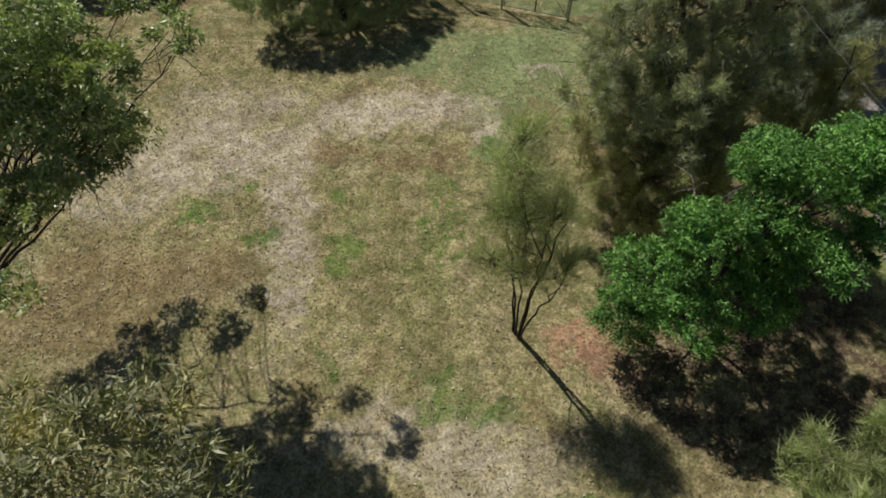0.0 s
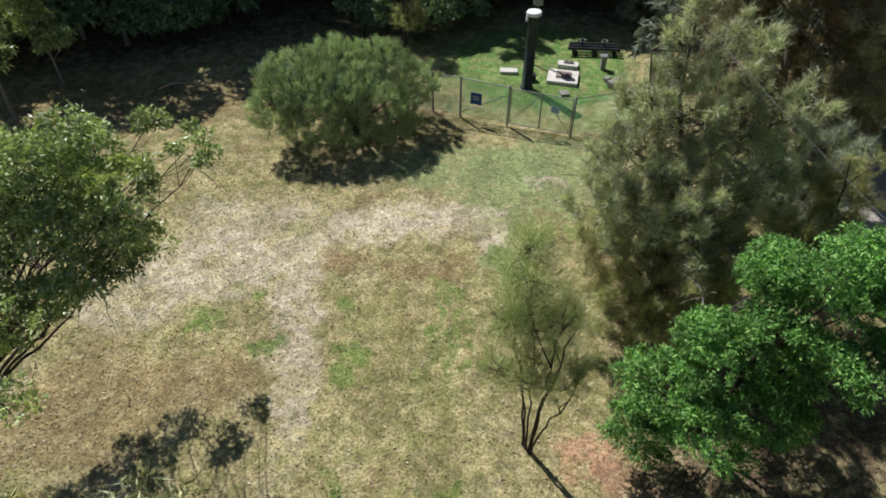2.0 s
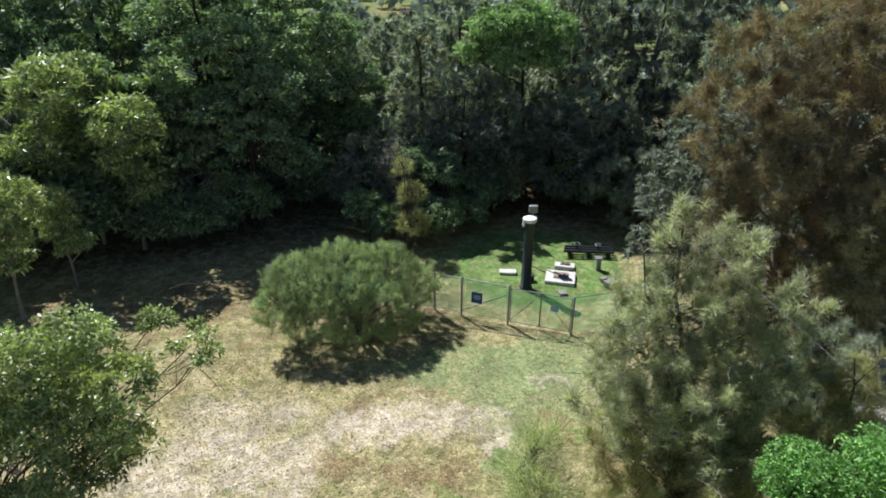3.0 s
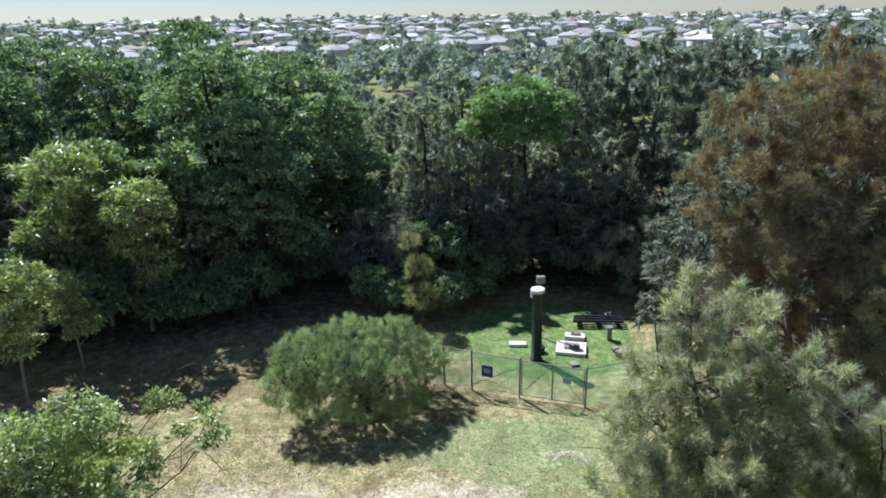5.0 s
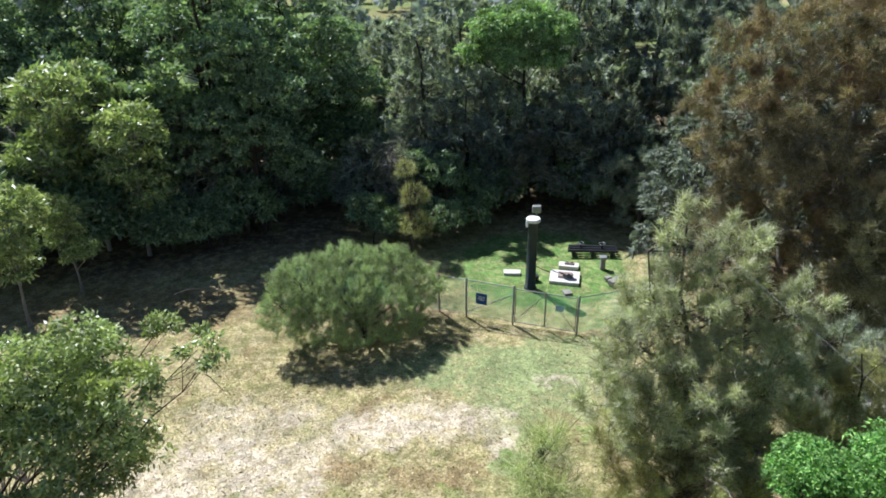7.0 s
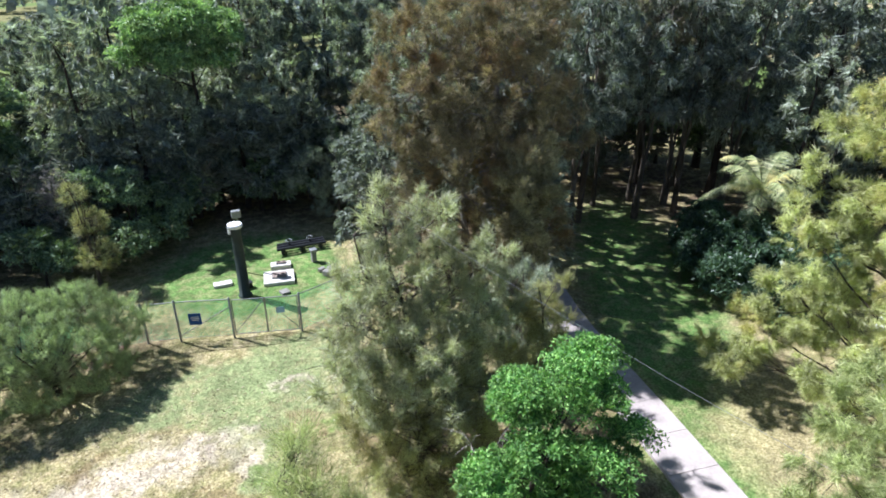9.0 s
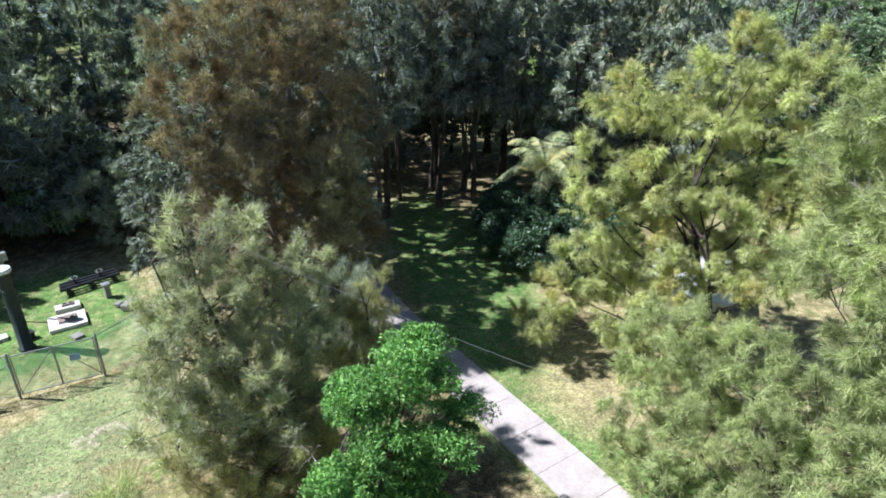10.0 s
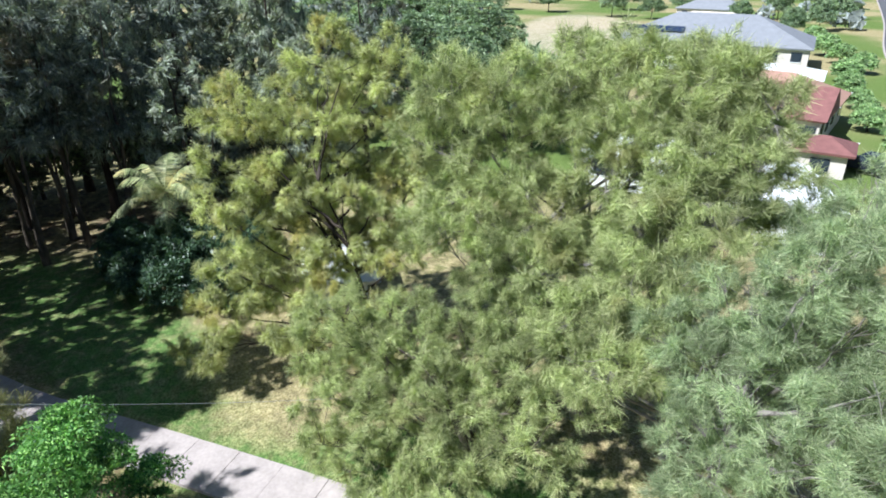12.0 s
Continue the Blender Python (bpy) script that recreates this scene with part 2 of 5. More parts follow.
M_CAS_DARK = leaf_mat("needle_dark", (0.05, 0.062, 0.05), (0.114, 0.133, 0.107), (0.211, 0.233, 0.192), (0.16, 0.125, 0.08), 0.3, 0.3, 0.6, 0.4)
M_CAS_YELLOW = leaf_mat("needle_yellow_green", (0.159, 0.177, 0.049), (0.328, 0.337, 0.108), (0.532, 0.514, 0.207), (0.4, 0.335, 0.13), 0.6, 0.42, 0.55, 0.52)
M_CAS_LIGHT = leaf_mat("needle_light_green", (0.114, 0.144, 0.047), (0.245, 0.278, 0.095), (0.419, 0.439, 0.179), (0.34, 0.31, 0.14), 0.5, 0.2, 0.55, 0.48)
M_CAS_BLUE = leaf_mat("needle_bluish_green", (0.095, 0.135, 0.06), (0.2, 0.25, 0.115), (0.35, 0.4, 0.21), None, 0.5, 0.2, 0.55, 0.48)
M_BUSH = leaf_mat("leaf_bush_grey_green", (0.095, 0.119, 0.058), (0.194, 0.237, 0.12), (0.31, 0.363, 0.195), None, rough=0.55, through_light=0.5)
M_PALM = leaf_mat("leaf_palm", (0.1, 0.13, 0.05), (0.22, 0.245, 0.1), (0.42, 0.41, 0.19), (0.46, 0.38, 0.15), 0.8, 0.45, 0.4)
# dark green leaf, deepened further so the colour holds the shade on the hedge
M_HEDGE_SHADED = leaf_mat("leaf_hedge_shaded", (0.016, 0.036, 0.018), (0.036, 0.07, 0.034), (0.07, 0.115, 0.058), None, rough=0.4, spec=0.5)
# far foliage in pale grey-blue: the aerial haze is put into its colour
M_HAZED_LEAF = leaf_mat("leaf_far_trees_hazed", (0.15, 0.171, 0.163), (0.208, 0.229, 0.216), (0.26, 0.279, 0.26), None, rough=0.9, through_light=0.3)
M_CONCRETE = plain_mat("concrete", (0.41, 0.355, 0.325), 0.85, 0, 0.22, 1.2, 0.25)
M_SLAB = plain_mat("concrete_pale", (0.56, 0.52, 0.48), 0.85, 0, 0.2, 2.5, 0.25)
M_CONCRETE_OLD = plain_mat("concrete_weathered", (0.24, 0.225, 0.205), 0.9, 0, 0.25, 2.5, 0.3)
M_POLE = plain_mat("painted_steel_dark_green", (0.03, 0.042, 0.036), 0.5, 0.1, 0.3, 3)
M_WHITE = plain_mat("white_paint", (0.78, 0.78, 0.77), 0.6, 0, 0.08, 4)
M_STEEL = plain_mat("galvanised_steel", (0.28, 0.29, 0.29), 0.5, 0.6, 0.2, 9)
M_MESH = leaf_mat("green_coated_mesh", (0.11, 0.26, 0.2), (0.13, 0.3, 0.23), (0.15, 0.33, 0.26), None, rough=0.5, through_light=0.5)
M_BLUE = plain_mat("blue_sign", (0.012, 0.07, 0.26), 0.45, 0, 0.1, 5)
M_BLACK = plain_mat("black_steel", (0.025, 0.027, 0.03), 0.5, 0.3, 0.3, 8)
M_ROOF_RED = plain_mat("roof_tile_red", (0.2, 0.088, 0.078), 0.85, 0, 0.25, 2.0, 0.3)
M_ROOF_ORANGE = plain_mat("roof_tile_terracotta", (0.36, 0.215, 0.155), 0.85, 0, 0.2, 2.0, 0.3)
M_ROOF_GREY = plain_mat("roof_tile_slate_grey", (0.225, 0.232, 0.245), 0.75, 0, 0.15, 1.2, 0.3)
M_ROOF_WHITE = plain_mat("roof_sheet_white", (0.80, 0.80, 0.80), 0.6, 0, 0.06, 1.0)
M_WALL = plain_mat("rendered_wall", (0.62, 0.55, 0.48), 0.9, 0, 0.1, 1.0)
M_GLASS = plain_mat("window_dark", (0.03, 0.04, 0.05), 0.12, 0, 0.2, 1.0)
M_SOLAR = plain_mat("solar_panel", (0.035, 0.05, 0.09), 0.25, 0.2, 0.2, 2.0)
M_ASPHALT = plain_mat("asphalt", (0.10, 0.10, 0.105), 0.9, 0, 0.15, 2.0, 0.3)
# ridge houses in greyed, low-contrast colours that carry the distance haze
M_HAZED_WALL = plain_mat("far_wall_hazed", (0.6, 0.58, 0.55), 0.9, 0, 0.1, 0.05)
M_HAZED_ROOFS = [plain_mat("far_roof_hazed", c, 0.9, 0, 0.12, 0.05) for c in ((0.6, 0.59, 0.57), (0.28, 0.275, 0.275), (0.28, 0.225, 0.2), (0.34, 0.335, 0.33))]
M_CABLE = plain_mat("cable_pale", (0.4, 0.4, 0.4), 0.6, 0, 0.1, 4)


# ---------- mesh tools ----------
def mesh_from(name, chunks):
    """One mesh from (vertices N x 3, faces M x k, material slot) chunks."""
    me = bpy.data.meshes.new(name)
    vs = np.concatenate([np.asarray(c[0], float).reshape(-1, 3) for c in chunks])
    me.vertices.add(len(vs))
    me.vertices.foreach_set("co", vs.ravel())
    loops, starts, slots, at, off = [], [], [], 0, 0
    for v, f, slot in chunks:
        f = np.asarray(f, int)
        if len(f):
            loops.append((f + off).ravel())
            k = f.shape[1]
            starts.append(at + np.arange(len(f)) * k)
            slots.append(np.full(len(f), slot))
            at += f.size
        off += len(np.asarray(v).reshape(-1, 3))
    loops, starts, slots = np.concatenate(loops), np.concatenate(starts), np.concatenate(slots)
    me.loops.add(len(loops))
    me.loops.foreach_set("vertex_index", loops.astype(np.int32))
    me.polygons.add(len(starts))
    me.polygons.foreach_set("loop_start", starts.astype(np.int32))
    me.polygons.foreach_set("material_index", slots.astype(np.int32))
    me.update(calc_edges=True)
    return me


def part(name, source, materials, parent=None, label="", smooth=False):
    """Links a bmesh, a mesh or chunks as one mesh object, under a thing or a part."""
    if isinstance(source, bmesh.types.BMesh):
        me = bpy.data.meshes.new(name)
        bmesh.ops.recalc_face_normals(source, faces=source.faces)
        source.to_mesh(me)
        source.free()
    elif isinstance(source, list):
        me = mesh_from(name, source)
    else:
        me = source
    if not me.materials:
        for m in materials if isinstance(materials, (list, tuple)) else [materials]:
            me.materials.append(m)
    if smooth:
        me.polygons.foreach_set("use_smooth", np.ones(len(me.polygons), bool))
    ob = new(name, me)
    ob.parent = parent
    return tagged(ob, label) if label else ob


def thing(name, x, y, z=0.0, turn=0.0, label="", category="", group="", kind=""):
    ob = new(name)
    ob.empty_display_size = 0.3
    ob.matrix_basis = pose(x, y, z, 0, 0, turn)
    return tagged(ob, label, category, group, kind)


def box_bm(sx, sy, sz, at=(0, 0, 0), bevel=0.0, bm=None):
    """A box of that size whose base centre stands at that place."""
    bm = bm or bmesh.new()
    made = bmesh.ops.create_cube(bm, size=1, matrix=Matrix.Translation((at[0], at[1], at[2] + sz / 2)) @ Matrix.Diagonal((sx, sy, sz, 1)))
    if bevel:
        edges = list({e for v in made["verts"] for e in v.link_edges})
        bmesh.ops.bevel(bm, geom=edges, offset=bevel, segments=2, affect="EDGES", profile=0.6)
    return bm


def tube(points, radii, sides=6):
    """Vertices and quads of a tapered tube along points."""
    p = np.asarray(points, float)
    r = np.asarray(radii, float)
    t = np.gradient(p, axis=0)
    t /= np.linalg.norm(t, axis=1)[:, None] + 1e-9
    ref = np.where(np.abs(t[:, 2:3]) > 0.9, np.array([[1.0, 0, 0]]), np.array([[0, 0, 1.0]]))
    a = np.cross(t, ref)
    a /= np.linalg.norm(a, axis=1)[:, None] + 1e-9
    b = np.cross(t, a)
    ang = np.arange(sides) * 2 * np.pi / sides
    v = p[:, None, :] + r[:, None, None] * (np.cos(ang)[None, :, None] * a[:, None, :] + np.sin(ang)[None, :, None] * b[:, None, :])
    n = len(p)
    i = np.arange(n - 1)[:, None] * sides
    j = np.arange(sides)[None, :]
    k = (j + 1) % sides
    q = np.stack([i + j, i + k, i + sides + k, i + sides + j], -1).reshape(-1, 4)
    return v.reshape(-1, 3), q


def rod(p0, p1, r, sides=8):
    return tube([p0, p1], [r, r], sides)


def join_tubes(tubes):
    vs, fs, off = [], [], 0
    for v, f in tubes:
        vs.append(v)
        fs.append(f + off)
        off += len(v)
    return np.concatenate(vs), np.concatenate(fs)


def unit(v):
    return v / (np.linalg.norm(v, axis=-1, keepdims=True) + 1e-9)


def leaf_cards(rng, at, way, length, width, plain=False):
    """One pointed leaf at each place, along its way: four corners, or three where plain."""
    n = len(at)
    side = unit(np.cross(way, rng.normal(size=(n, 3)))) * (width * 0.5)[:, None]
    if plain:
        v = np.stack([at + side, at + way * length[:, None], at - side], 1)
        return v.reshape(-1, 3), np.arange(3 * n).reshape(-1, 3)
    mid = at + way * (length * 0.42)[:, None]
    v = np.stack([at, mid + side, at + way * length[:, None], mid - side], 1)
    return v.reshape(-1, 3), np.arange(4 * n).reshape(-1, 4)


def bough(rng, p0, p1, lift, n=6):
    """A bent way from the trunk to a tip."""
    p0, p1 = np.asarray(p0, float), np.asarray(p1, float)
    d = np.linalg.norm(p1 - p0)
    c = p0 * 0.5 + p1 * 0.5 + np.array([0, 0, lift * d]) + rng.normal(size=3) * d * 0.07
    s = np.linspace(0, 1, n)[:, None]
    p = (1 - s) ** 2 * p0 + 2 * s * (1 - s) * c + s * s * p1
    p[1:-1] += rng.normal(size=(n - 2, 3)) * d * (0.02 if n < 8 else 0.008)
    return p


def lobe_tips(rng, lobes, count, low=-0.5, deep=0.6, gaps=0.0):
    """Places near the skin of a crown made of oval lobes (x, y, z, rx, ry, rz), and the way out of the lobe there."""
    lobes = np.asarray(lobes, float)
    weight = (lobes[:, 3] * lobes[:, 4] + lobes[:, 4] * lobes[:, 5] + lobes[:, 5] * lobes[:, 3]) / 3
    got_p, got_d, have = [], [], 0
    while have < count:
        m = count * 2
        pick = rng.choice(len(lobes), size=m, p=weight / weight.sum())
        d = unit(rng.normal(size=(m, 3)))
        r = deep + (1 - deep) * rng.random(m) ** 0.6
        p = lobes[pick, :3] + d * lobes[pick, 3:6] * r[:, None]
        ok = d[:, 2] > low + 0.25 * rng.random(m)
        # leave out what lies deep inside another lobe
        for l in lobes:
            ok &= np.linalg.norm((p - l[:3]) / l[3:6], axis=1) > deep * 0.9
        ok &= p[:, 2] > 0.2
        if gaps:
            ok &= np.array([noise.noise(q * 0.75) + 0.35 > gaps * (0.6 + 0.8 * u) for q, u in zip([Vector(k) for k in p], rng.random(m))])
        got_p.append(p[ok])
        got_d.append(d[ok])
        have += int(ok.sum())
    return np.concatenate(got_p)[:count], np.concatenate(got_d)[:count]


def spread(rng, lobes, count, low=-0.5, deep=0.6, gaps=0.0):
    """Evenly spaced places on a crown, so that each clump keeps a dark gap round it."""
    p, d = lobe_tips(rng, lobes, count * 5, low, deep, gaps)
    chosen = [0]
    far = np.linalg.norm(p - p[0], axis=1)
    for _ in range(count - 1):
        k = int(np.argmax(far * (0.8 + 0.2 * rng.random(len(p)))))
        chosen.append(k)
        far = np.minimum(far, np.linalg.norm(p - p[k], axis=1))
    return p[chosen], d[chosen]


def tree(name, label, at, lobes, style, leaf, bark, seed, tips=60, per_tip=200, size=0.16, width=0.04, clump=0.8, trunk=0.16,
         trunk_top=None, lean=(0, 0), stems=1, limbs=8, droop=0.5, lift=0.1, low=-0.5, flat=0.75, twig=0.016, category="tree", group="", plain=False, deep=0.6, bare=0, gaps=0.0,
         plume=0.0, each=14, rise=0.3, fan=0.0):
    """A tree or shrub: tapered stems, limbs, and a crown of many small leaves (style "leaf") or brushes of thin needles (style "needle").
    lobes: the crown's ovals from the foot of the tree, (x, y, z, r) or (x, y, z, rx, ry, rz). plume: the length of the sprays that carry each so many brushes."""
    rng = np.random.default_rng(seed)
    lobes = [(*l, l[3], l[3] * 0.85) if len(l) == 4 else l for l in lobes]
    root = thing(name, *at, label=label, category=category, group=group)
    top = max(l[2] + l[5] * 0.6 for l in lobes) if trunk_top is None else trunk_top
    cx, cy = np.mean([l[0] for l in lobes]) + lean[0], np.mean([l[1] for l in lobes]) + lean[1]
    lines = []
    s = np.linspace(0, 1, 9)[:, None]
    for k in range(stems):
        off = rng.normal(size=2) * (fan or (0.0 if stems == 1 else 2.0 * trunk))
        foot = np.array([off[0] * 0.3, off[1] * 0.3, -0.15])
        end = np.array([cx + off[0] * 2.2, cy + off[1] * 2.2, top * (1 if k == 0 else 0.7 + 0.2 * rng.random())])
        line = foot + (end - foot) * s ** np.array([[1.35, 1.35, 1.0]]) + rng.normal(size=(9, 3)) * np.array([0.012, 0.012, 0]) * top * s
        lines.append(line)
        rad = trunk * (1 if k == 0 else 0.7) * (1.0 - 0.93 * s[:, 0]) ** 0.85 + 0.008
        rad[0] *= 1.4
        part("trunk", [(*tube(line, rad, 9), 0)], bark, root, smooth=True)
    # limbs into the lobes
    nodes = [line[3:] for line in lines]
    goals = [np.array(l[:3]) for l in lobes]
    more, _ = lobe_tips(rng, lobes, max(2, limbs * 2), -0.4, 0.5)
    goals = (goals + list(more))[:limbs]
    for p in goals:
        line = lines[rng.integers(len(lines))]
        reach = np.hypot(*(p[:2] - line[4, :2]))
        z0 = np.clip(p[2] - reach * (0.5 + 0.4 * rng.random()) - 0.2, top * 0.12, top * 0.9)
        k = int(np.argmin(np.abs(line[:, 2] - z0)))
        if np.linalg.norm(p - line[k]) < 0.3:
            continue
        way = bough(rng, line[k], p, lift * 0.5, 12)
        rad = np.linspace(min(trunk * 0.5, 0.02 + 0.011 * np.linalg.norm(p - line[k])), twig * 0.4, 12)
        part("limb", [(*tube(way, rad, 6), 0)], bark, root, smooth=True)
        nodes.append(way[4:])
    nodes = np.concatenate(nodes)
    twigs = []

    def from_node(p, thick, n=4):
        gap = np.linalg.norm(nodes - p, axis=1) + 0.8 * np.maximum(0, nodes[:, 2] - p[2])
        q = nodes[int(np.argpartition(gap, 4)[rng.integers(4)])]
        d = np.linalg.norm(p - q)
        twigs.append(tube(bough(rng, q, p, lift, n), np.linspace(thick * min(1.2, 0.35 + 0.3 * d), thick * 0.3, n), 3))

    if plume:
        # sprays: each a leaning axis set with brushes, widest near its foot
        mid, way_out = spread(rng, lobes, max(4, tips // each), low, deep, gaps)
        axis_of = unit(way_out * 0.7 + rng.normal(size=mid.shape) * 0.3 + np.array([0, 0, rise]))
        long = plume * (0.65 + 0.7 * rng.random(len(mid)))
        for p in mid:
            from_node(p, twig * 1.5, 5)
        c = np.repeat(np.arange(len(mid)), each)
        tips = len(c)
        u = rng.random(tips)
        ring = rng.normal(size=(tips, 3))
        ring = unit(ring - (ring * axis_of[c]).sum(1)[:, None] * axis_of[c])
        tip = mid[c] + axis_of[c] * ((u - 0.35) * long[c])[:, None] + ring * (long[c] * 0.52 * (1.05 - 0.75 * u) * (0.35 + 0.65 * rng.random(tips)))[:, None]
        tip[:, 2] = np.maximum(tip[:, 2], 0.3)
        out = unit(axis_of[c] * 0.7 + ring * 0.7)
        for p, k in zip(tip, c):
            twigs.append(tube([mid[k] - axis_of[k] * long[k] * 0.3, p], [twig * 0.4, twig * 0.15], 3))
    else:
        tip, out = spread(rng, lobes, tips, low, deep, gaps) if style == "leaf" else lobe_tips(rng, lobes, tips, low, deep, gaps)
        for p in tip:
            from_node(p, twig)
    n = len(tip)
    if style == "leaf":
        c = np.repeat(np.arange(n), per_tip)
        d = unit(rng.normal(size=(len(c), 3)))
        d[:, 2] = np.where(d[:, 2] < -0.2, -d[:, 2], d[:, 2])
        size_of = clump * (0.6 + 0.7 * rng.random(n))
        r = size_of[c] * rng.random(len(c)) ** 0.3
        lump = 0.75 + 0.5 * rng.random((n, 9))
        r = r * lump[c, (np.arctan2(d[:, 1], d[:, 0]) * 1.43 + 4.5).astype(int) % 9]
        at_leaf = tip[c] + d * r[:, None] * np.array([1, 1, flat])
        at_leaf[:, 2] = np.maximum(at_leaf[:, 2], 0.12)
        way = unit(d * 0.5 + rng.normal(size=d.shape) * 0.75 + np.array([0, 0, -droop]))
        ln = size * (0.6 + 0.8 * rng.random(len(c)))
        crown = leaf_cards(rng, at_leaf, way, ln, width * (0.7 + 0.6 * rng.random(len(c))), plain)
        for k in range(n):
            for q in range(2):
                e = tip[k] + unit(rng.normal(size=3) + np.array([0, 0, 0.4])) * size_of[k] * 0.8 * np.array([1, 1, flat])
                twigs.append(tube([tip[k], e], [twig * 0.4, twig * 0.15], 3))
    else:
        axis = unit(out * 0.8 + rng.normal(size=(n, 3)) * 0.4 + np.array([0, 0, rise]))
        m = np.repeat(np.arange(n), per_tip)
        way = unit(axis[m] * 0.8 + rng.normal(size=(len(m), 3)) * 0.5 + np.array([0, 0, -1.0]) * droop * rng.random(len(m))[:, None])
        puff = 0.7 + 0.6 * rng.random(n)
        ln = size * puff[m] * (0.6 + 0.65 * rng.random(len(m)))
        start = tip[m] + axis[m] * ((rng.random(len(m)) - 0.7) * clump * puff[m])[:, None] + rng.normal(size=(len(m), 3)) * clump * 0.13
        start[:, 2] = np.maximum(start[:, 2], 0.15)
        crown = leaf_cards(rng, start, way, ln, width * (0.7 + 0.6 * rng.random(len(m))), True)
    # bare thin twigs that show between the leaves
    for k in range(bare):
        q = nodes[rng.integers(len(nodes))]
        p = tip[int(np.argmin(np.linalg.norm(tip - q, axis=1) + rng.random(n) * 1.5))]
        e = q + (p - q) * 0.5 + rng.normal(size=3) * 0.25
        way = bough(rng, e, e + unit(p - q + rng.normal(size=3) * 0.5) * (0.4 + 0.7 * rng.random()), 0.1, 5)
        twigs.append(tube(way, np.linspace(0.012, 0.004, 5), 3))
    tv, tf = join_tubes(twigs)
    part("crown", [(crown[0], crown[1], 0), (tv, tf, 1)], [leaf, bark], root)
    return root


def planted(ob, x, y, turn=0.0, scale=1.0, tall=1.0, label=""):
    """A copy of a tree at another place, turned and scaled."""
    made = copy_thing(ob, pose(x, y, 0, 0, 0, turn))
    made.scale = (scale, scale, scale * tall)
    return tagged(made, label)


# ---------- ground ----------
def hill(x, y):
    """Height of the land: flat here, a built-up ridge far ahead."""
    d = math.hypot(x, y)
    ahead = max(0.0, y / (d + 1e-6))
    s = min(1.0, max(0.0, (d - 330) / 700))
    side = 1.0 - 0.35 * min(1, max(0, (x / (d + 1) + 0.1) * 2))
    ridge = 27 * ahead ** 0.5 * side + 4 * noise.noise((x * 0.004, y * 0.004, 0)) * ahead
    return ridge * s * s * (3 - 2 * s)


def build_ground():
    rs = [0.0]
    step = 0.45
    while rs[-1] < 4200:
        rs.append(rs[-1] + step)
        if rs[-1] > 30:
            step *= 1.09
    na = 150
    vs, fs = [(0, 14, 0)], []
    for r in rs[1:]:
        for k in range(na):
            a = 2 * math.pi * k / na
            x, y = r * math.cos(a), 14 + r * math.sin(a)
            bumps = 0.10 * noise.noise((x * 0.25, y * 0.25, 1)) + 0.035 * noise.noise((x * 1.3, y * 1.3, 5)) if r < 90 else 0
            vs.append((x, y, hill(x, y) + bumps - 0.06))
    tri = [(0, 1 + k, 1 + (k + 1) % na) for k in range(na)]
    quad = []
    for i in range(len(rs) - 2):
        o = 1 + i * na
        for k in range(na):
            m = (k + 1) % na
            quad.append((o + k, o + na + k, o + na + m, o + m))
    ob = part("ground", [(np.array(vs), np.array(tri), 0), (np.zeros((0, 3)), np.array(quad) - len(vs), 0)], M_GROUND, smooth=True)
    tagged(ob, "dry straw-coloured park grass with green patches and bare soil", "ground", kind="structure")


build_ground()


# ---------- concrete path ----------
PATH_LINE = [(9.6, -9.0), (11.6, -1.0), (13.5, 6.3), (14.4, 10.0), (15.1, 13.0), (15.65, 15.6), (16.4, 18.3), (17.5, 21.2), (19.6, 25.0), (22.4, 28.6)]


def along(line, n):
    """Even places and headings along a smooth line through the points."""
    p = np.array(line)
    q = []
    for s in np.linspace(0, len(p) - 1.0001, 400):
        i = int(s)
        f = s - i
        a, b, c, d = p[max(i - 1, 0)], p[i], p[i + 1], p[min(i + 2, len(p) - 1)]
        q.append(0.5 * (2 * b + (c - a) * f + (2 * a - 5 * b + 4 * c - d) * f * f + (3 * b - a - 3 * c + d) * f ** 3))
    q = np.array(q)
    run = np.concatenate([[0], np.cumsum(np.linalg.norm(np.diff(q, axis=0), axis=1))])
    s = np.linspace(0, run[-1], n)
    x, y = np.interp(s, run, q[:, 0]), np.interp(s, run, q[:, 1])
    return np.stack([x, y], 1), run[-1]


def build_path():
    pts, total = along(PATH_LINE, 25)
    root = thing("pavement", 0, 0, label="pale concrete footpath in cast slabs through the park", category="path", kind="structure")
    head = np.gradient(pts, axis=0)
    head = head / np.linalg.norm(head, axis=1)[:, None]
    side = np.stack([head[:, 1], -head[:, 0]], 1)
    for i in range(len(pts) - 1):
        a, b = pts[i] + head[i] * 0.008, pts[i + 1] - head[i + 1] * 0.008
        corners = [a - 0.92 * side[i], a + 0.92 * side[i], b + 0.92 * side[i + 1], b - 0.92 * side[i + 1]]
        bm = bmesh.new()
        low = [bm.verts.new((c[0], c[1], -0.1)) for c in corners]
        high = [bm.verts.new((c[0], c[1], 0.035 + 0.004 * math.sin(i * 2.3))) for c in corners]
        bm.faces.new(high)
        for k in range(4):
            bm.faces.new((low[k], low[(k + 1) % 4], high[(k + 1) % 4], high[k]))
        part("slab", bm, M_CONCRETE, root)


build_path()

# ---------- fenced enclosure ----------
FENCE = [(-7.6, 25.4), (-5.0, 25.2), (-2.2, 24.9), (0.0, 24.5), (1.2, 24.1), (3.2, 23.3), (5.8, 22.35), (7.8, 22.9), (10.0, 24.2)]


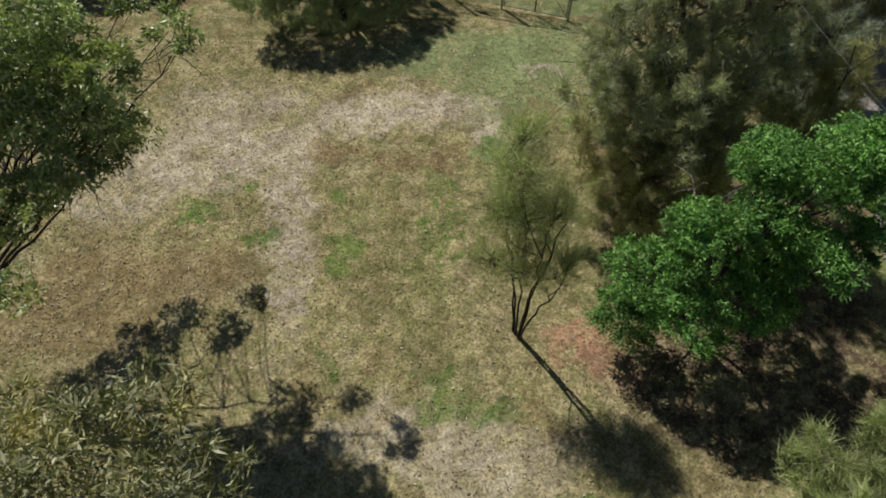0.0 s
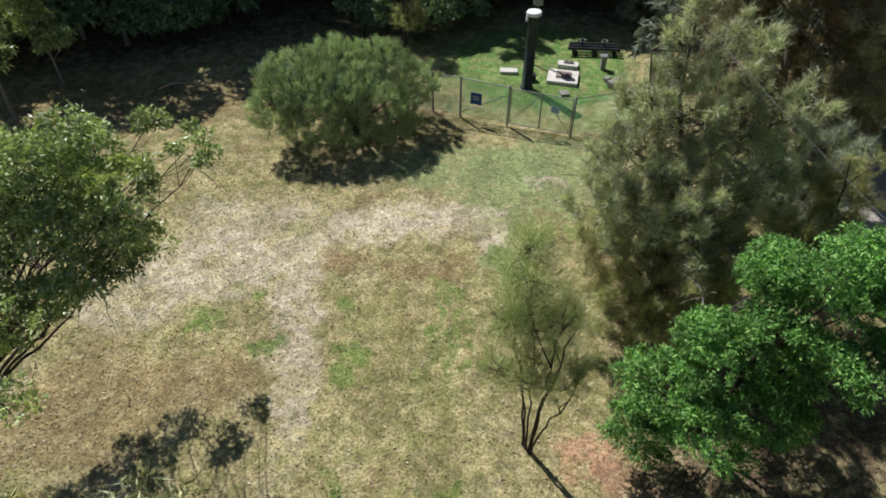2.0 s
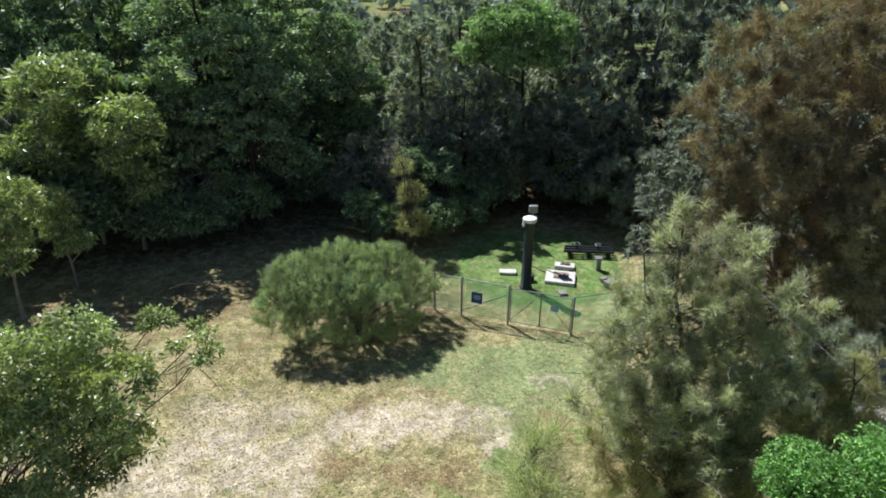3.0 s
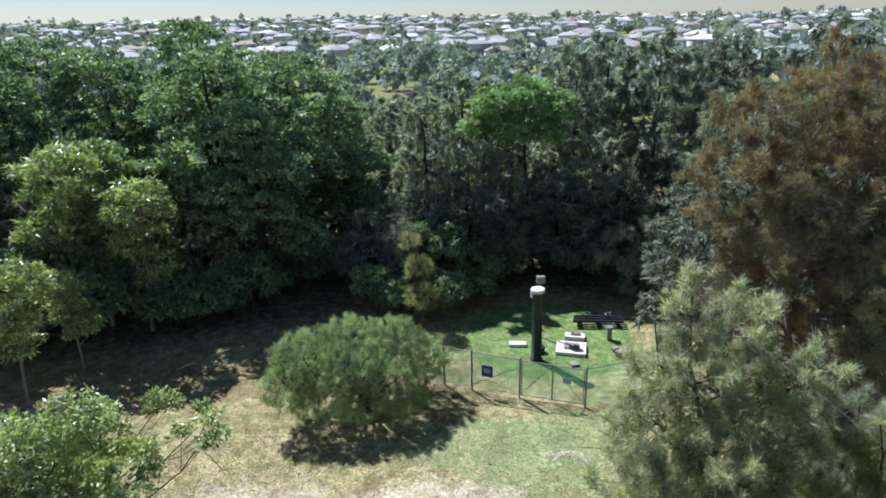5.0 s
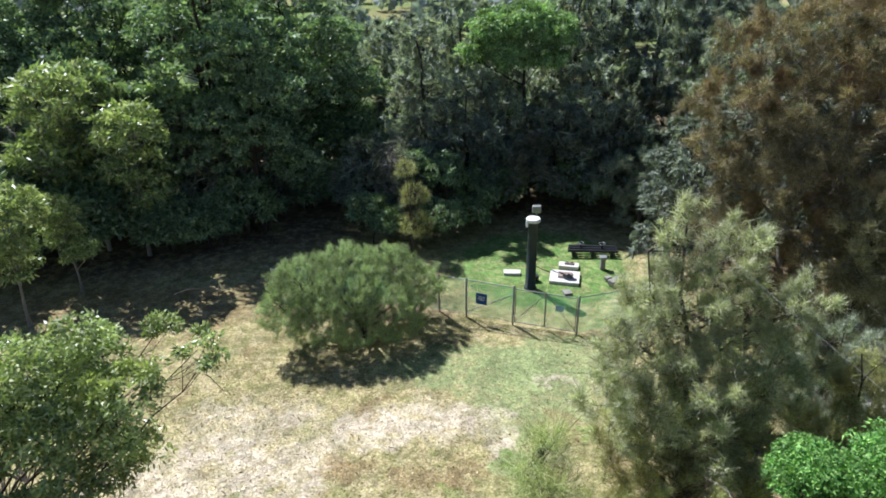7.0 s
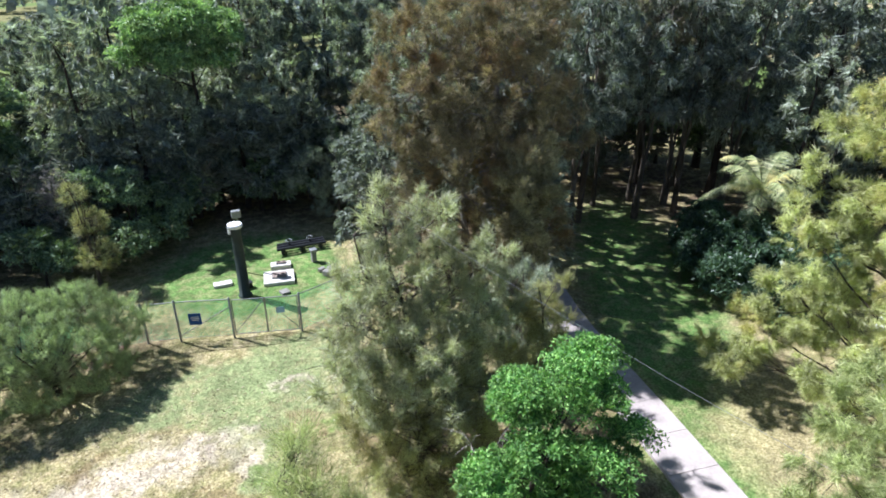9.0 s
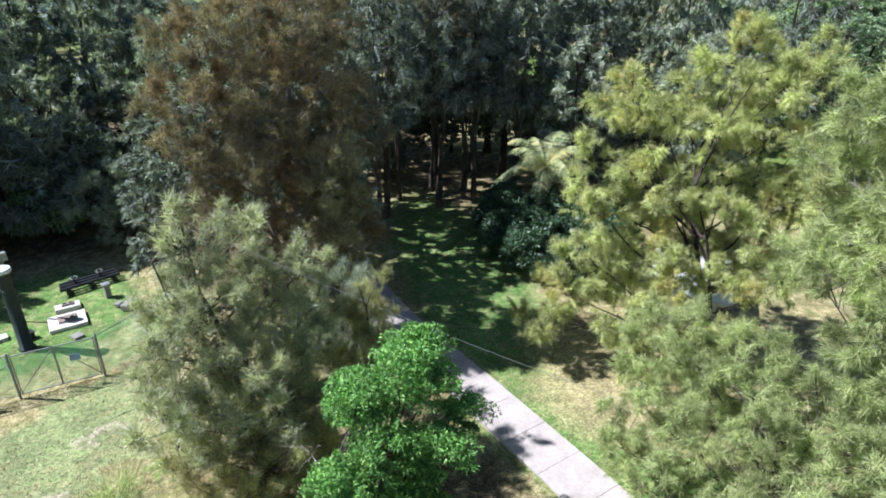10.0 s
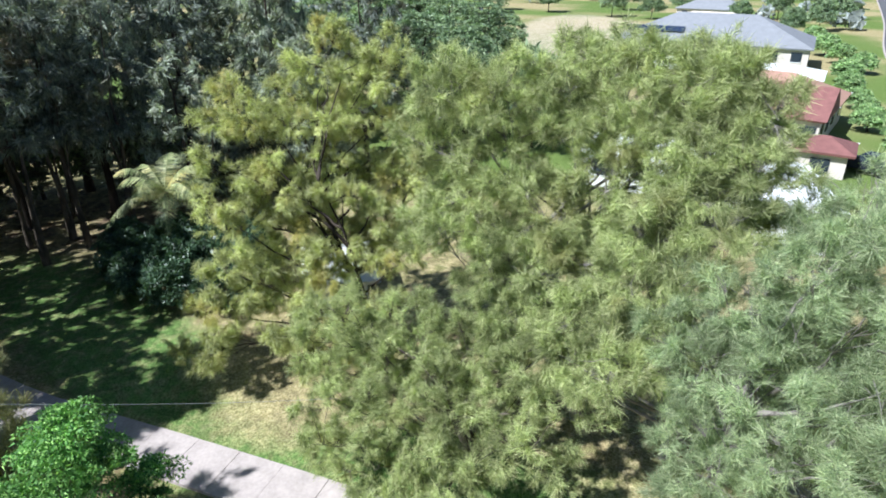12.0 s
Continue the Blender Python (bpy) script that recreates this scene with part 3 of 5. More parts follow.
def wire_mesh(ax, ay, bx, by, z0, z1, pitch=0.06):
    """Diagonal strands of a chain-link panel."""
    length = math.hypot(bx - ax, by - ay)
    ux, uy = (bx - ax) / length, (by - ay) / length
    h = z1 - z0
    vs, fs = [], []
    r = 0.0045
    s = -h
    while s < length:
        for flip in (0, 1):
            lo, hi = max(0.0, s), min(length, s + h)
            if hi - lo > 0.02:
                for_z = lambda u: z0 + (u - s) if not flip else z1 - (u - s)
                o = len(vs)
                for u in (lo, hi):
                    z = for_z(u)
                    for dz, dn in ((-r * 1.3, 0), (r * 1.3, 0)):
                        vs.append((ax + ux * (u + dn), ay + uy * (u + dn), z + dz))
                fs.append((o, o + 1, o + 3, o + 2))
        s += pitch
    return [(np.array(vs), np.array(fs), 0)]


def build_fence():
    root = thing("fence", 0, 0, label="green chain-link fence on steel posts with rails", category="fence")
    for i, (x, y) in enumerate(FENCE):
        part("post", [(*tube([(x, y, -0.2), (x, y, 1.86), (x, y, 1.88)], [0.045, 0.045, 0.01], 8), 0)], M_STEEL, root)
    for i, ((ax, ay), (bx, by)) in enumerate(zip(FENCE, FENCE[1:])):
        if i == 5:
            continue
        part("wire_mesh", wire_mesh(ax, ay, bx, by, 0.06, 1.78), M_MESH, root)
        part("rail", [(*rod((ax, ay, 1.79), (bx, by, 1.79), 0.02), 0)], M_STEEL, root)
        part("bottom_wire", [(*rod((ax, ay, 0.08), (bx, by, 0.08), 0.008, 5), 0)], M_STEEL, root)
    for i in (4,):
        (ax, ay), (bx, by) = FENCE[i], FENCE[i + 1]
        part("brace", [(*rod((ax, ay, 0.15), (bx, by, 1.45), 0.02), 0)], M_STEEL, root)
    # double gate
    (ax, ay), (bx, by) = FENCE[5], FENCE[6]
    for k, (s0, s1) in enumerate(((0.03, 0.495), (0.505, 0.97))):
        gate = thing("gate", 0, 0, label="double-leaf chain-link gate with a diagonal brace, closed", category="gate", group="enclosure gate leaves")
        x0, y0 = ax + (bx - ax) * s0, ay + (by - ay) * s0
        x1, y1 = ax + (bx - ax) * s1, ay + (by - ay) * s1
        for (x, y) in ((x0, y0), (x1, y1)):
            part("stile", [(*rod((x, y, 0.08), (x, y, 1.76), 0.022), 0)], M_STEEL, gate)
        for z in (0.1, 1.74):
            part("rail", [(*rod((x0, y0, z), (x1, y1, z), 0.02), 0)], M_STEEL, gate)
        za, zb = (1.7, 0.15) if k else (0.15, 1.7)
        part("brace", [(*rod((x0, y0, za), (x1, y1, zb), 0.016), 0)], M_STEEL, gate)
        part("wire_mesh", wire_mesh(x0, y0, x1, y1, 0.1, 1.74), M_MESH, gate)
    # notice on the fence
    turn = math.degrees(math.atan2(FENCE[5][1] - FENCE[4][1], FENCE[5][0] - FENCE[4][0]))
    for (x, y, z, w, h, mat, text) in ((1.85, 23.76, 0.72, 0.5, 0.54, M_BLUE, "blue enamel notice board wired to the fence"), (5.05, 22.58, 1.0, 0.34, 0.26, plain_mat("notice_pale_blue", (0.25, 0.38, 0.55), 0.5), "small pale blue notice on the gate")):
        sign = thing("sign", x, y, z, turn, text, "sign")
        part("panel", box_bm(w, 0.012, h, (0, 0, 0), 0.004), mat, sign)
        if w > 0.4:
            for q, (zz, ww) in enumerate(((0.36, 0.3), (0.28, 0.34), (0.2, 0.26))):
                part("text_bar", box_bm(ww, 0.004, 0.025, (0, -0.009, zz)), M_WHITE, sign)


build_fence()


def ring_profile(profile, sides=24):
    """Vertices and quads of a turned shape from (radius, height) pairs."""
    v = []
    for r, z in profile:
        for k in range(sides):
            a = 2 * math.pi * k / sides
            v.append((r * math.cos(a), r * math.sin(a), z))
    f = [(i * sides + k, i * sides + (k + 1) % sides, (i + 1) * sides + (k + 1) % sides, (i + 1) * sides + k) for i in range(len(profile) - 1) for k in range(sides)]
    return np.array(v), np.array(f)


def build_vent():
    vent = thing("vent_pipe", 4.4, 26.45, 0.0, 0, "tall dark green steel vent pipe with a white cowl", "vent pipe")
    part("pipe", [(*ring_profile([(0.0, 0.0), (0.31, 0.0), (0.31, 0.05), (0.25, 0.06), (0.225, 3.0), (0.235, 3.5)]), 0)], M_POLE, vent, smooth=True)
    part("cowl", [(*ring_profile([(0.225, 3.47), (0.31, 3.48), (0.325, 3.5), (0.325, 3.6), (0.315, 3.63), (0.27, 3.645), (0.0, 3.65)]), 0)], M_WHITE, vent, "round white-painted cowl")
    part("strap", [(*ring_profile([(0.226, 2.7), (0.236, 2.7), (0.236, 2.74), (0.226, 2.74)]), 0)], M_POLE, vent)
    bracket = part("bracket", box_bm(0.1, 0.12, 0.42, (-0.28, 0, 3.2), 0.01), M_WHITE, vent, "white sensor bracket under the cowl")
    part("clamp", box_bm(0.06, 0.16, 0.05, (-0.24, 0, 3.22), 0.008), M_STEEL, bracket)
    box = thing("control_box", 4.95, 29.0, 0, 0, "grey steel control cabinet on a slim post", "cabinet")
    part("post", [(*rod((0, 0, -0.1), (0, 0, 2.9), 0.05), 0)], M_STEEL, box)
    part("housing", box_bm(0.42, 0.25, 0.36, (0, 0, 2.85), 0.02), M_STEEL, box)
    foot = thing("pump_box", 4.6, 27.2, 0, 8, "dark low equipment box beside the vent pipe", "box")
    part("housing", box_bm(0.6, 0.32, 0.26, (0, 0, -0.05), 0.03), M_BLACK, foot)
    part("lid", box_bm(0.64, 0.36, 0.04, (0, 0, 0.21), 0.01), M_BLACK, foot)


build_vent()


def concrete_cover(x, y, sx, sy, h, turn, label, hatch=True):
    ob = thing("access_slab", x, y, 0, turn, label, "concrete slab", "access slabs")
    part("plinth", box_bm(sx, sy, h + 0.12, (0, 0, -0.12), 0.02), M_SLAB if sx > 0.8 else M_CONCRETE_OLD, ob)
    if hatch:
        part("hatch_frame", box_bm(sx * 0.5, sy * 0.48, 0.05, (0.02, 0.05, h), 0.008), M_STEEL, ob)
        for k in (-1, 1):
            lid = part("hatch", box_bm(sx * 0.22, sy * 0.42, 0.05, (0.02 + k * sx * 0.117, 0.05, h + 0.035), 0.01), plain_mat("hatch_rust", (0.22, 0.17, 0.14), 0.7), ob)
            part("handle", box_bm(0.12, 0.03, 0.04, (0.02 + k * sx * 0.117, 0.05, h + 0.085), 0.008), M_BLACK, lid)


concrete_cover(6.25, 27.35, 1.45, 1.25, 0.09, -14, "square concrete chamber slab with a steel hatch in the lawn")
concrete_cover(6.7, 28.6, 1.0, 0.5, 0.1, -14, "concrete valve pit slab with weathered hatch in the lawn")
concrete_cover(3.7, 27.95, 0.85, 0.42, 0.10, -5, "small plain concrete cover slab beside the vent", False)
concrete_cover(6.1, 25.9, 0.4, 0.4, 0.05, 10, "small round-cornered concrete marker slab in the grass", False)


def pipe_rack():
    ob = thing("pipe_rack", 8.2, 30.0, 0, -6, "black steel pipe manifold on low supports", "pipework")
    for k in range(3):
        part("pipe", [(*tube([(-1.3 + 0.05 * k, 0.28 * k - 0.28, 0.27), (1.3, 0.28 * k - 0.28, 0.27)], [0.085, 0.085], 12), 0)], M_BLACK, ob, smooth=True)
    for x in (-1.0, 0.0, 1.0):
        part("support", box_bm(0.14, 0.8, 0.24, (x, 0, -0.04), 0.01), M_BLACK, ob)
    for x in (-0.6, 0.5):
        wheel = part("valve", [(*tube([(x, 0, 0.3), (x, 0, 0.58)], [0.05, 0.04], 8), 0)], M_BLACK, ob)
        part("handwheel", [(*tube([(x + 0.16 * math.cos(a), 0.16 * math.sin(a), 0.59) for a in np.linspace(0, 2 * math.pi, 17)], [0.016] * 17, 5), 0)], M_STEEL, wheel)
    bin_ = thing("valve_post", 8.35, 28.3, 0, 0, "grey concrete valve post standing in the lawn", "post")
    part("shaft", box_bm(0.24, 0.24, 0.6, (0, 0, -0.05), 0.02), M_CONCRETE_OLD, bin_)
    part("head", box_bm(0.34, 0.34, 0.12, (0, 0, 0.55), 0.02), M_STEEL, bin_)
    rubble = thing("rubble_block", 8.5, 26.6, 0, 30, "grey broken concrete blocks lying in the grass", "rubble")
    for k, (x, y, s) in enumerate(((0, 0, 0.5), (0.45, 0.2, 0.38), (0.1, 0.5, 0.34))):
        part("block", box_bm(s, s * 0.7, s * 0.55, (x, y, -0.03), 0.04), M_CONCRETE_OLD, rubble)


pipe_rack()

# ---------- trees near the camera ----------
tree("eucalyptus_tree", "young gum tree with grey-green long leaves in bright sun", (-5.6, 1.2, 0),
     [(2.3, 1.7, 7.6, 0.58), (3.0, 1.1, 7.3, 0.49), (1.5, 1.3, 7.7, 0.75), (0.9, 0.8, 7.6, 0.73), (2.5, 0.6, 7.5, 0.79), (1.7, 0.2, 7.6, 0.84), (3.2, 0.4, 7.2, 0.45), (0.3, 1.7, 7.4, 0.52), (2.6, -0.3, 7.4, 0.81), (-0.6, 0.4, 7.6, 0.9)],
     "leaf", M_EUC_NEAR, M_BARK_PALE, 11, tips=125, per_tip=110, size=0.16, width=0.034, clump=0.26, trunk=0.13, droop=0.3, flat=0.8, limbs=10, twig=0.014, low=-0.3, deep=0.35, lift=-0.05)
tree("eucalyptus_tree", "spreading gum tree with open dark limbs and sunlit crown", (-12.4, 5.4, 0),
     [(5.6, 4.5, 8.1, 0.72), (6.6, 3.9, 7.7, 0.68), (4.8, 4.1, 7.9, 0.8), (5.4, 3.8, 7.0, 0.85), (6.7, 3.4, 6.9, 0.42), (4.4, 3.5, 6.6, 0.82), (5.8, 2.9, 6.3, 0.55), (7.5, 5.2, 7.7, 0.42), (7.7, 5.0, 7.6, 0.36), (6.4, 6.1, 7.7, 0.26), (5.7, 0.2, 6.2, 0.34), (5.6, 5.0, 7.7, 0.5),
      (5.0, 4.1, 6.5, 0.75), (6.0, 3.4, 6.1, 0.5), (5.2, 2.6, 5.9, 0.6), (4.4, 2.2, 5.9, 0.7), (4.9, 7.5, 5.2, 0.3), (4.3, 6.4, 5.2, 0.5), (2.9, 6.9, 5.2, 0.45), (2.1, 6.0, 5.2, 0.75), (1.0, 4.9, 5.4, 1.0), (3.4, 4.2, 7.3, 0.9), (2.4, 2.4, 7.0, 1.0), (6.0, 4.6, 5.6, 0.5)],
     "leaf", M_EUC_FRESH, M_BARK_DARK, 12, tips=300, per_tip=140, size=0.12, width=0.05, clump=0.27, trunk=0.11, trunk_top=4.6, lean=(-1.6, -1.4), droop=0.4, flat=0.8, limbs=16, lift=-0.06, low=-0.35, twig=0.018, stems=2, deep=0.4, bare=80)
tree("she_oak_sapling", "thin she-oak sapling with a bare forked stem and airy crown", (2.35, 8.15, 0),
     [(-0.5, 0.1, 6.2, 0.75), (-0.8, 0.0, 5.2, 0.7), (0.2, -0.2, 5.2, 0.75), (-0.1, -0.5, 4.0, 0.75), (-1.0, -0.4, 4.0, 0.55), (0.7, -0.5, 3.8, 0.55), (-0.4, 0.8, 6.6, 0.55), (-0.3, 0.1, 4.8, 0.8)],
     "needle", M_CAS_LIGHT, M_BARK_DARK, 14, tips=560, per_tip=20, size=0.5, width=0.008, clump=0.34, trunk=0.035, trunk_top=5.8, droop=0.0, lift=-0.08, limbs=14, twig=0.013, stems=6, deep=0.1, low=-1.2, rise=1.0, fan=0.32)
tree("leafy_shrub_tree", "dense glossy bright green leafy small tree in sun", (7.0, 8.2, 0),
     [(-1.7, -0.2, 2.6, 1.1), (-0.9, -1.2, 2.4, 0.85), (-0.7, 0.3, 3.6, 0.72), (0.6, 0.0, 3.6, 0.8), (0.9, 1.6, 4.6, 0.8), (1.7, 0.9, 5.0, 0.75), (2.2, 1.0, 5.5, 0.75), (-2.0, -0.4, 1.3, 0.75), (0.4, -0.8, 2.7, 0.8),
      (1.9, 0.4, 6.3, 0.5), (1.1, 0.4, 5.9, 0.6), (0.1, 0.7, 5.7, 0.58), (1.8, 0.0, 5.4, 0.66), (2.3, -0.6, 4.6, 0.55), (0.0, -0.3, 4.9, 0.7), (1.1, -0.8, 4.3, 0.72), (-1.3, -0.2, 4.7, 0.6), (0.3, 0.7, 5.0, 0.55), (1.2, 0.4, 2.2, 1.0)],
     "leaf", M_SHRUB, M_BARK_DARK, 15, tips=230, per_tip=330, size=0.1, width=0.045, clump=0.34, trunk=0.12, droop=0.6, flat=0.6, limbs=14, low=-0.35, plain=True, stems=3, deep=0.65, trunk_top=4.4)
tree("she_oak", "grey-green feathery she-oak beside the lawn", (7.2, 13.6, 0),
     [(-0.9, 0.7, 9.1, 0.36), (-0.9, 0.5, 7.9, 0.72), (-0.9, 0.2, 6.6, 1.15), (-1.9, 0.0, 5.2, 1.1), (0.4, 0.0, 6.7, 0.95), (1.5, -0.4, 6.7, 0.7), (1.7, -0.8, 5.3, 0.9), (0.0, -0.7, 5.0, 1.3), (-1.7, -0.9, 3.9, 1.2), (-1.7, 0.6, 6.5, 0.74), (-0.3, -1.6, 3.6, 1.2), (-2.9, -0.6, 6.2, 0.5), (-3.2, -1.2, 5.0, 0.6),
      (0.5, 0.4, 8.0, 0.7), (1.6, -0.2, 6.5, 0.8), (0.9, 0.2, 3.4, 1.4), (-1.2, 0.4, 2.6, 1.5), (1.2, -0.6, 2.2, 1.3)],
     "needle", M_CAS_FAWN, M_BARK, 16, tips=3360, per_tip=30, size=0.3, width=0.018, clump=0.24, trunk=0.12, droop=0.35, lift=-0.06, limbs=30, twig=0.011, stems=2, deep=0.4, bare=420, low=-0.9, plume=0.75, each=16, rise=0.7, trunk_top=9.0, lean=(-0.4, 0.6))
tree("she_oak_sapling", "olive-green young she-oak with an upright crown", (10.6, 12.5, 0),
     [(0.3, -0.1, 5.8, 0.36), (0.0, -0.1, 4.7, 0.7), (-0.2, -0.8, 3.9, 0.75), (-1.0, -0.6, 3.7, 0.8), (-0.7, 0.1, 5.2, 0.45), (-0.2, -0.4, 2.4, 1.0)],
     "needle", M_CAS_OLIVE, M_BARK, 17, tips=840, per_tip=34, size=0.28, width=0.013, clump=0.26, trunk=0.07, droop=0.3, limbs=7, twig=0.01, low=-0.9, plume=0.6, each=14, rise=0.8, deep=0.4)
tree("she_oak_sapling", "grey-green young she-oak with an upright crown", (11.4, 14.6, 0),
     [(0, 0, 3.0, 1.1), (-0.1, 0.1, 4.6, 0.8), (0, 0, 1.6, 1.0)],
     "needle", M_CAS_GREY, M_BARK, 18, tips=360, per_tip=40, size=0.3, width=0.014, clump=0.28, trunk=0.07, droop=0.2, limbs=5, twig=0.01, plume=0.6, each=12, rise=0.8, low=-0.9)
tree("brown_shrub", "olive-brown straggly she-oak shrub", (6.2, 11.6, 0),
     [(-1.5, 0.7, 3.2, 0.8), (-0.6, 0.1, 3.0, 0.9), (0.4, -0.4, 2.8, 0.9), (-0.6, -0.5, 2.2, 0.9), (-1.9, -0.4, 2.6, 0.72), (0.5, -1.2, 1.7, 0.8), (0.2, 0.4, 3.8, 0.72), (-0.8, 0.2, 1.4, 1.3), (1.5, 0.6, 2.0, 0.9)],
     "needle", M_CAS_OLIVE, M_BARK, 19, tips=1120, per_tip=30, size=0.27, width=0.012, clump=0.26, trunk=0.05, droop=0.3, limbs=12, stems=4, twig=0.01, category="shrub", bare=160, plume=0.6, each=14, rise=0.6, deep=0.4, low=-0.9)
tree("she_oak_sapling", "bright green young she-oak near the path", (8.2, 2.4, 0),
     [(-1.2, 0.7, 3.6, 0.7), (-0.8, 0.1, 4.0, 0.85), (-0.2, 1.3, 4.0, 0.6), (-1.5, -0.2, 3.4, 0.6), (0.4, -0.2, 4.2, 0.9), (0.0, 0.0, 2.6, 1.2)],
     "needle", M_CAS_LIGHT, M_BARK, 20, tips=640, per_tip=50, size=0.3, width=0.014, clump=0.26, trunk=0.08, droop=0.3, limbs=6, twig=0.01, plume=0.6, each=14, rise=0.5)


def dead_bush(x, y):
    rng = np.random.default_rng(5)
    ob = thing("dead_bush", x, y, 0, 0, "bare pale grey dead branches of a dry bush", "shrub")
    for k in range(8):
        a = rng.random() * 6.28
        tip = np.array([math.cos(a) * 0.9, math.sin(a) * 0.9, 3.0 + 1.0 * rng.random()])
        main = bough(rng, (0, 0, -0.1), tip, 0.12, 8)
        tubes = [tube(main, np.linspace(0.035, 0.009, 8), 5)]
        for j in range(16):
            s = main[rng.integers(3, 8)]
            e = s + unit(rng.normal(size=3) + np.array([math.cos(a), math.sin(a), 0.3])) * (0.3 + 0.6 * rng.random())
            tubes.append(tube(bough(rng, s, e, 0.1, 4), np.linspace(0.013, 0.005, 4), 4))
        part("branch", [(*join_tubes(tubes), 0)], M_BARK_PALE, ob)


dead_bush(7.2, 10.7)

tree("she_oak", "yellow-green she-oak with golden tips in full sun", (21.6, 5.4, 0),
     [(2.3, 2.0, 11.2, 1.3), (2.7, 0.3, 10.8, 1.15), (0.8, 4.8, 9.3, 1.3), (1.3, 3.0, 9.1, 1.5), (2.1, 0.3, 8.8, 1.25), (-0.6, 5.4, 7.8, 0.7), (-1.1, 5.0, 5.8, 1.2), (0.2, 3.7, 7.0, 1.4), (0.8, 1.3, 6.7, 1.6), (1.9, -0.4, 6.7, 1.1), (-2.9, 5.3, 2.9, 1.0), (-3.4, 5.5, 1.7, 0.7),
      (-1.8, 4.1, 3.8, 1.2), (0.0, 2.5, 5.3, 1.1), (-2.3, 5.1, 4.5, 0.8), (-3.1, 1.6, 2.2, 1.27), (-2.3, 0.0, 2.9, 1.26), (-2.8, 2.9, 2.8, 1.08), (3.2, 1.0, 10.2, 1.1), (3.0, -0.9, 8.3, 1.1), (3.6, -1.6, 6.4, 1.2), (0.6, 4.4, 3.2, 1.2), (2.0, 0.2, 4.6, 1.3), (0.4, -0.8, 4.4, 1.2), (-0.8, 1.4, 4.2, 1.0), (0.8, 1.6, 3.6, 1.3)],
     "needle", M_CAS_YELLOW, M_BARK_DARK, 21, tips=3780, per_tip=58, size=0.32, width=0.02, clump=0.28, trunk=0.15, droop=0.75, lift=-0.02, limbs=34, twig=0.016, stems=3, low=-0.5, deep=0.6, trunk_top=8.5, plume=1.3, each=27, rise=0.15)
tree("she_oak", "large light green she-oak with brush-like drooping foliage", (18.2, -2.6, 0),
     [(1.3, 4.8, 10.9, 1.2), (1.0, 3.0, 10.9, 1.35), (0.8, 1.3, 11.7, 1.2), (0.6, 0.2, 12.1, 1.12), (0.0, -1.0, 12.1, 1.05), (-0.4, -2.2, 12.0, 1.05), (0.4, 3.2, 9.2, 1.35), (0.1, 1.0, 10.2, 1.3), (-0.5, -0.6, 10.8, 1.15), (-1.2, -1.9, 10.6, 1.1), (-0.2, 3.9, 7.6, 1.4), (-0.4, 1.7, 7.9, 1.3),
      (-1.0, -0.1, 9.1, 1.2), (-1.7, -1.6, 9.1, 1.1), (-1.2, 2.8, 5.9, 1.35), (-1.5, 0.7, 6.6, 1.3), (-2.2, -0.9, 7.8, 1.1), (1.0, 5.3, 9.4, 1.05), (-1.1, -3.0, 10.7, 0.95), (1.6, 5.2, 6.4, 1.2), (-0.6, -3.4, 8.6, 1.2)],
     "needle", M_CAS_LIGHT, M_BARK_PALE, 22, tips=3960, per_tip=58, size=0.36, width=0.016, clump=0.3, trunk=0.14, droop=0.7, lift=-0.02, limbs=34, twig=0.017, stems=3, low=-0.5, deep=0.6, bare=200, trunk_top=9.5, plume=1.0, each=18, rise=0.2)
tree("she_oak", "light green she-oak with low sweeping brush-like foliage", (15.4, 1.0, 0),
     [(0.7, 4.4, 4.2, 1.25), (0.7, 2.2, 4.3, 1.3), (0.4, 0.2, 4.1, 1.3), (-0.7, 4.2, 2.8, 0.9), (-0.8, 2.4, 2.7, 1.3), (-1.1, 0.4, 2.9, 1.3), (-0.4, -1.5, 4.1, 1.25), (-2.2, 2.6, 1.6, 1.1), (-2.3, 0.4, 1.7, 1.25), (-2.0, -1.6, 2.7, 1.15), (-0.1, -2.9, 5.5, 1.0), (-1.6, 4.3, 1.8, 0.7),
      (-3.4, 1.0, 1.1, 1.1), (-1.5, -2.6, 3.9, 0.8), (1.6, 3.4, 2.2, 1.4), (1.4, -0.6, 2.4, 1.5)],
     "needle", M_CAS_LIGHT, M_BARK, 23, tips=2520, per_tip=56, size=0.32, width=0.015, clump=0.27, trunk=0.16, droop=0.6, lift=-0.02, limbs=22, twig=0.014, stems=3, low=-0.5, deep=0.6, bare=60, plume=0.9, each=18, rise=0.25, trunk_top=4.0)
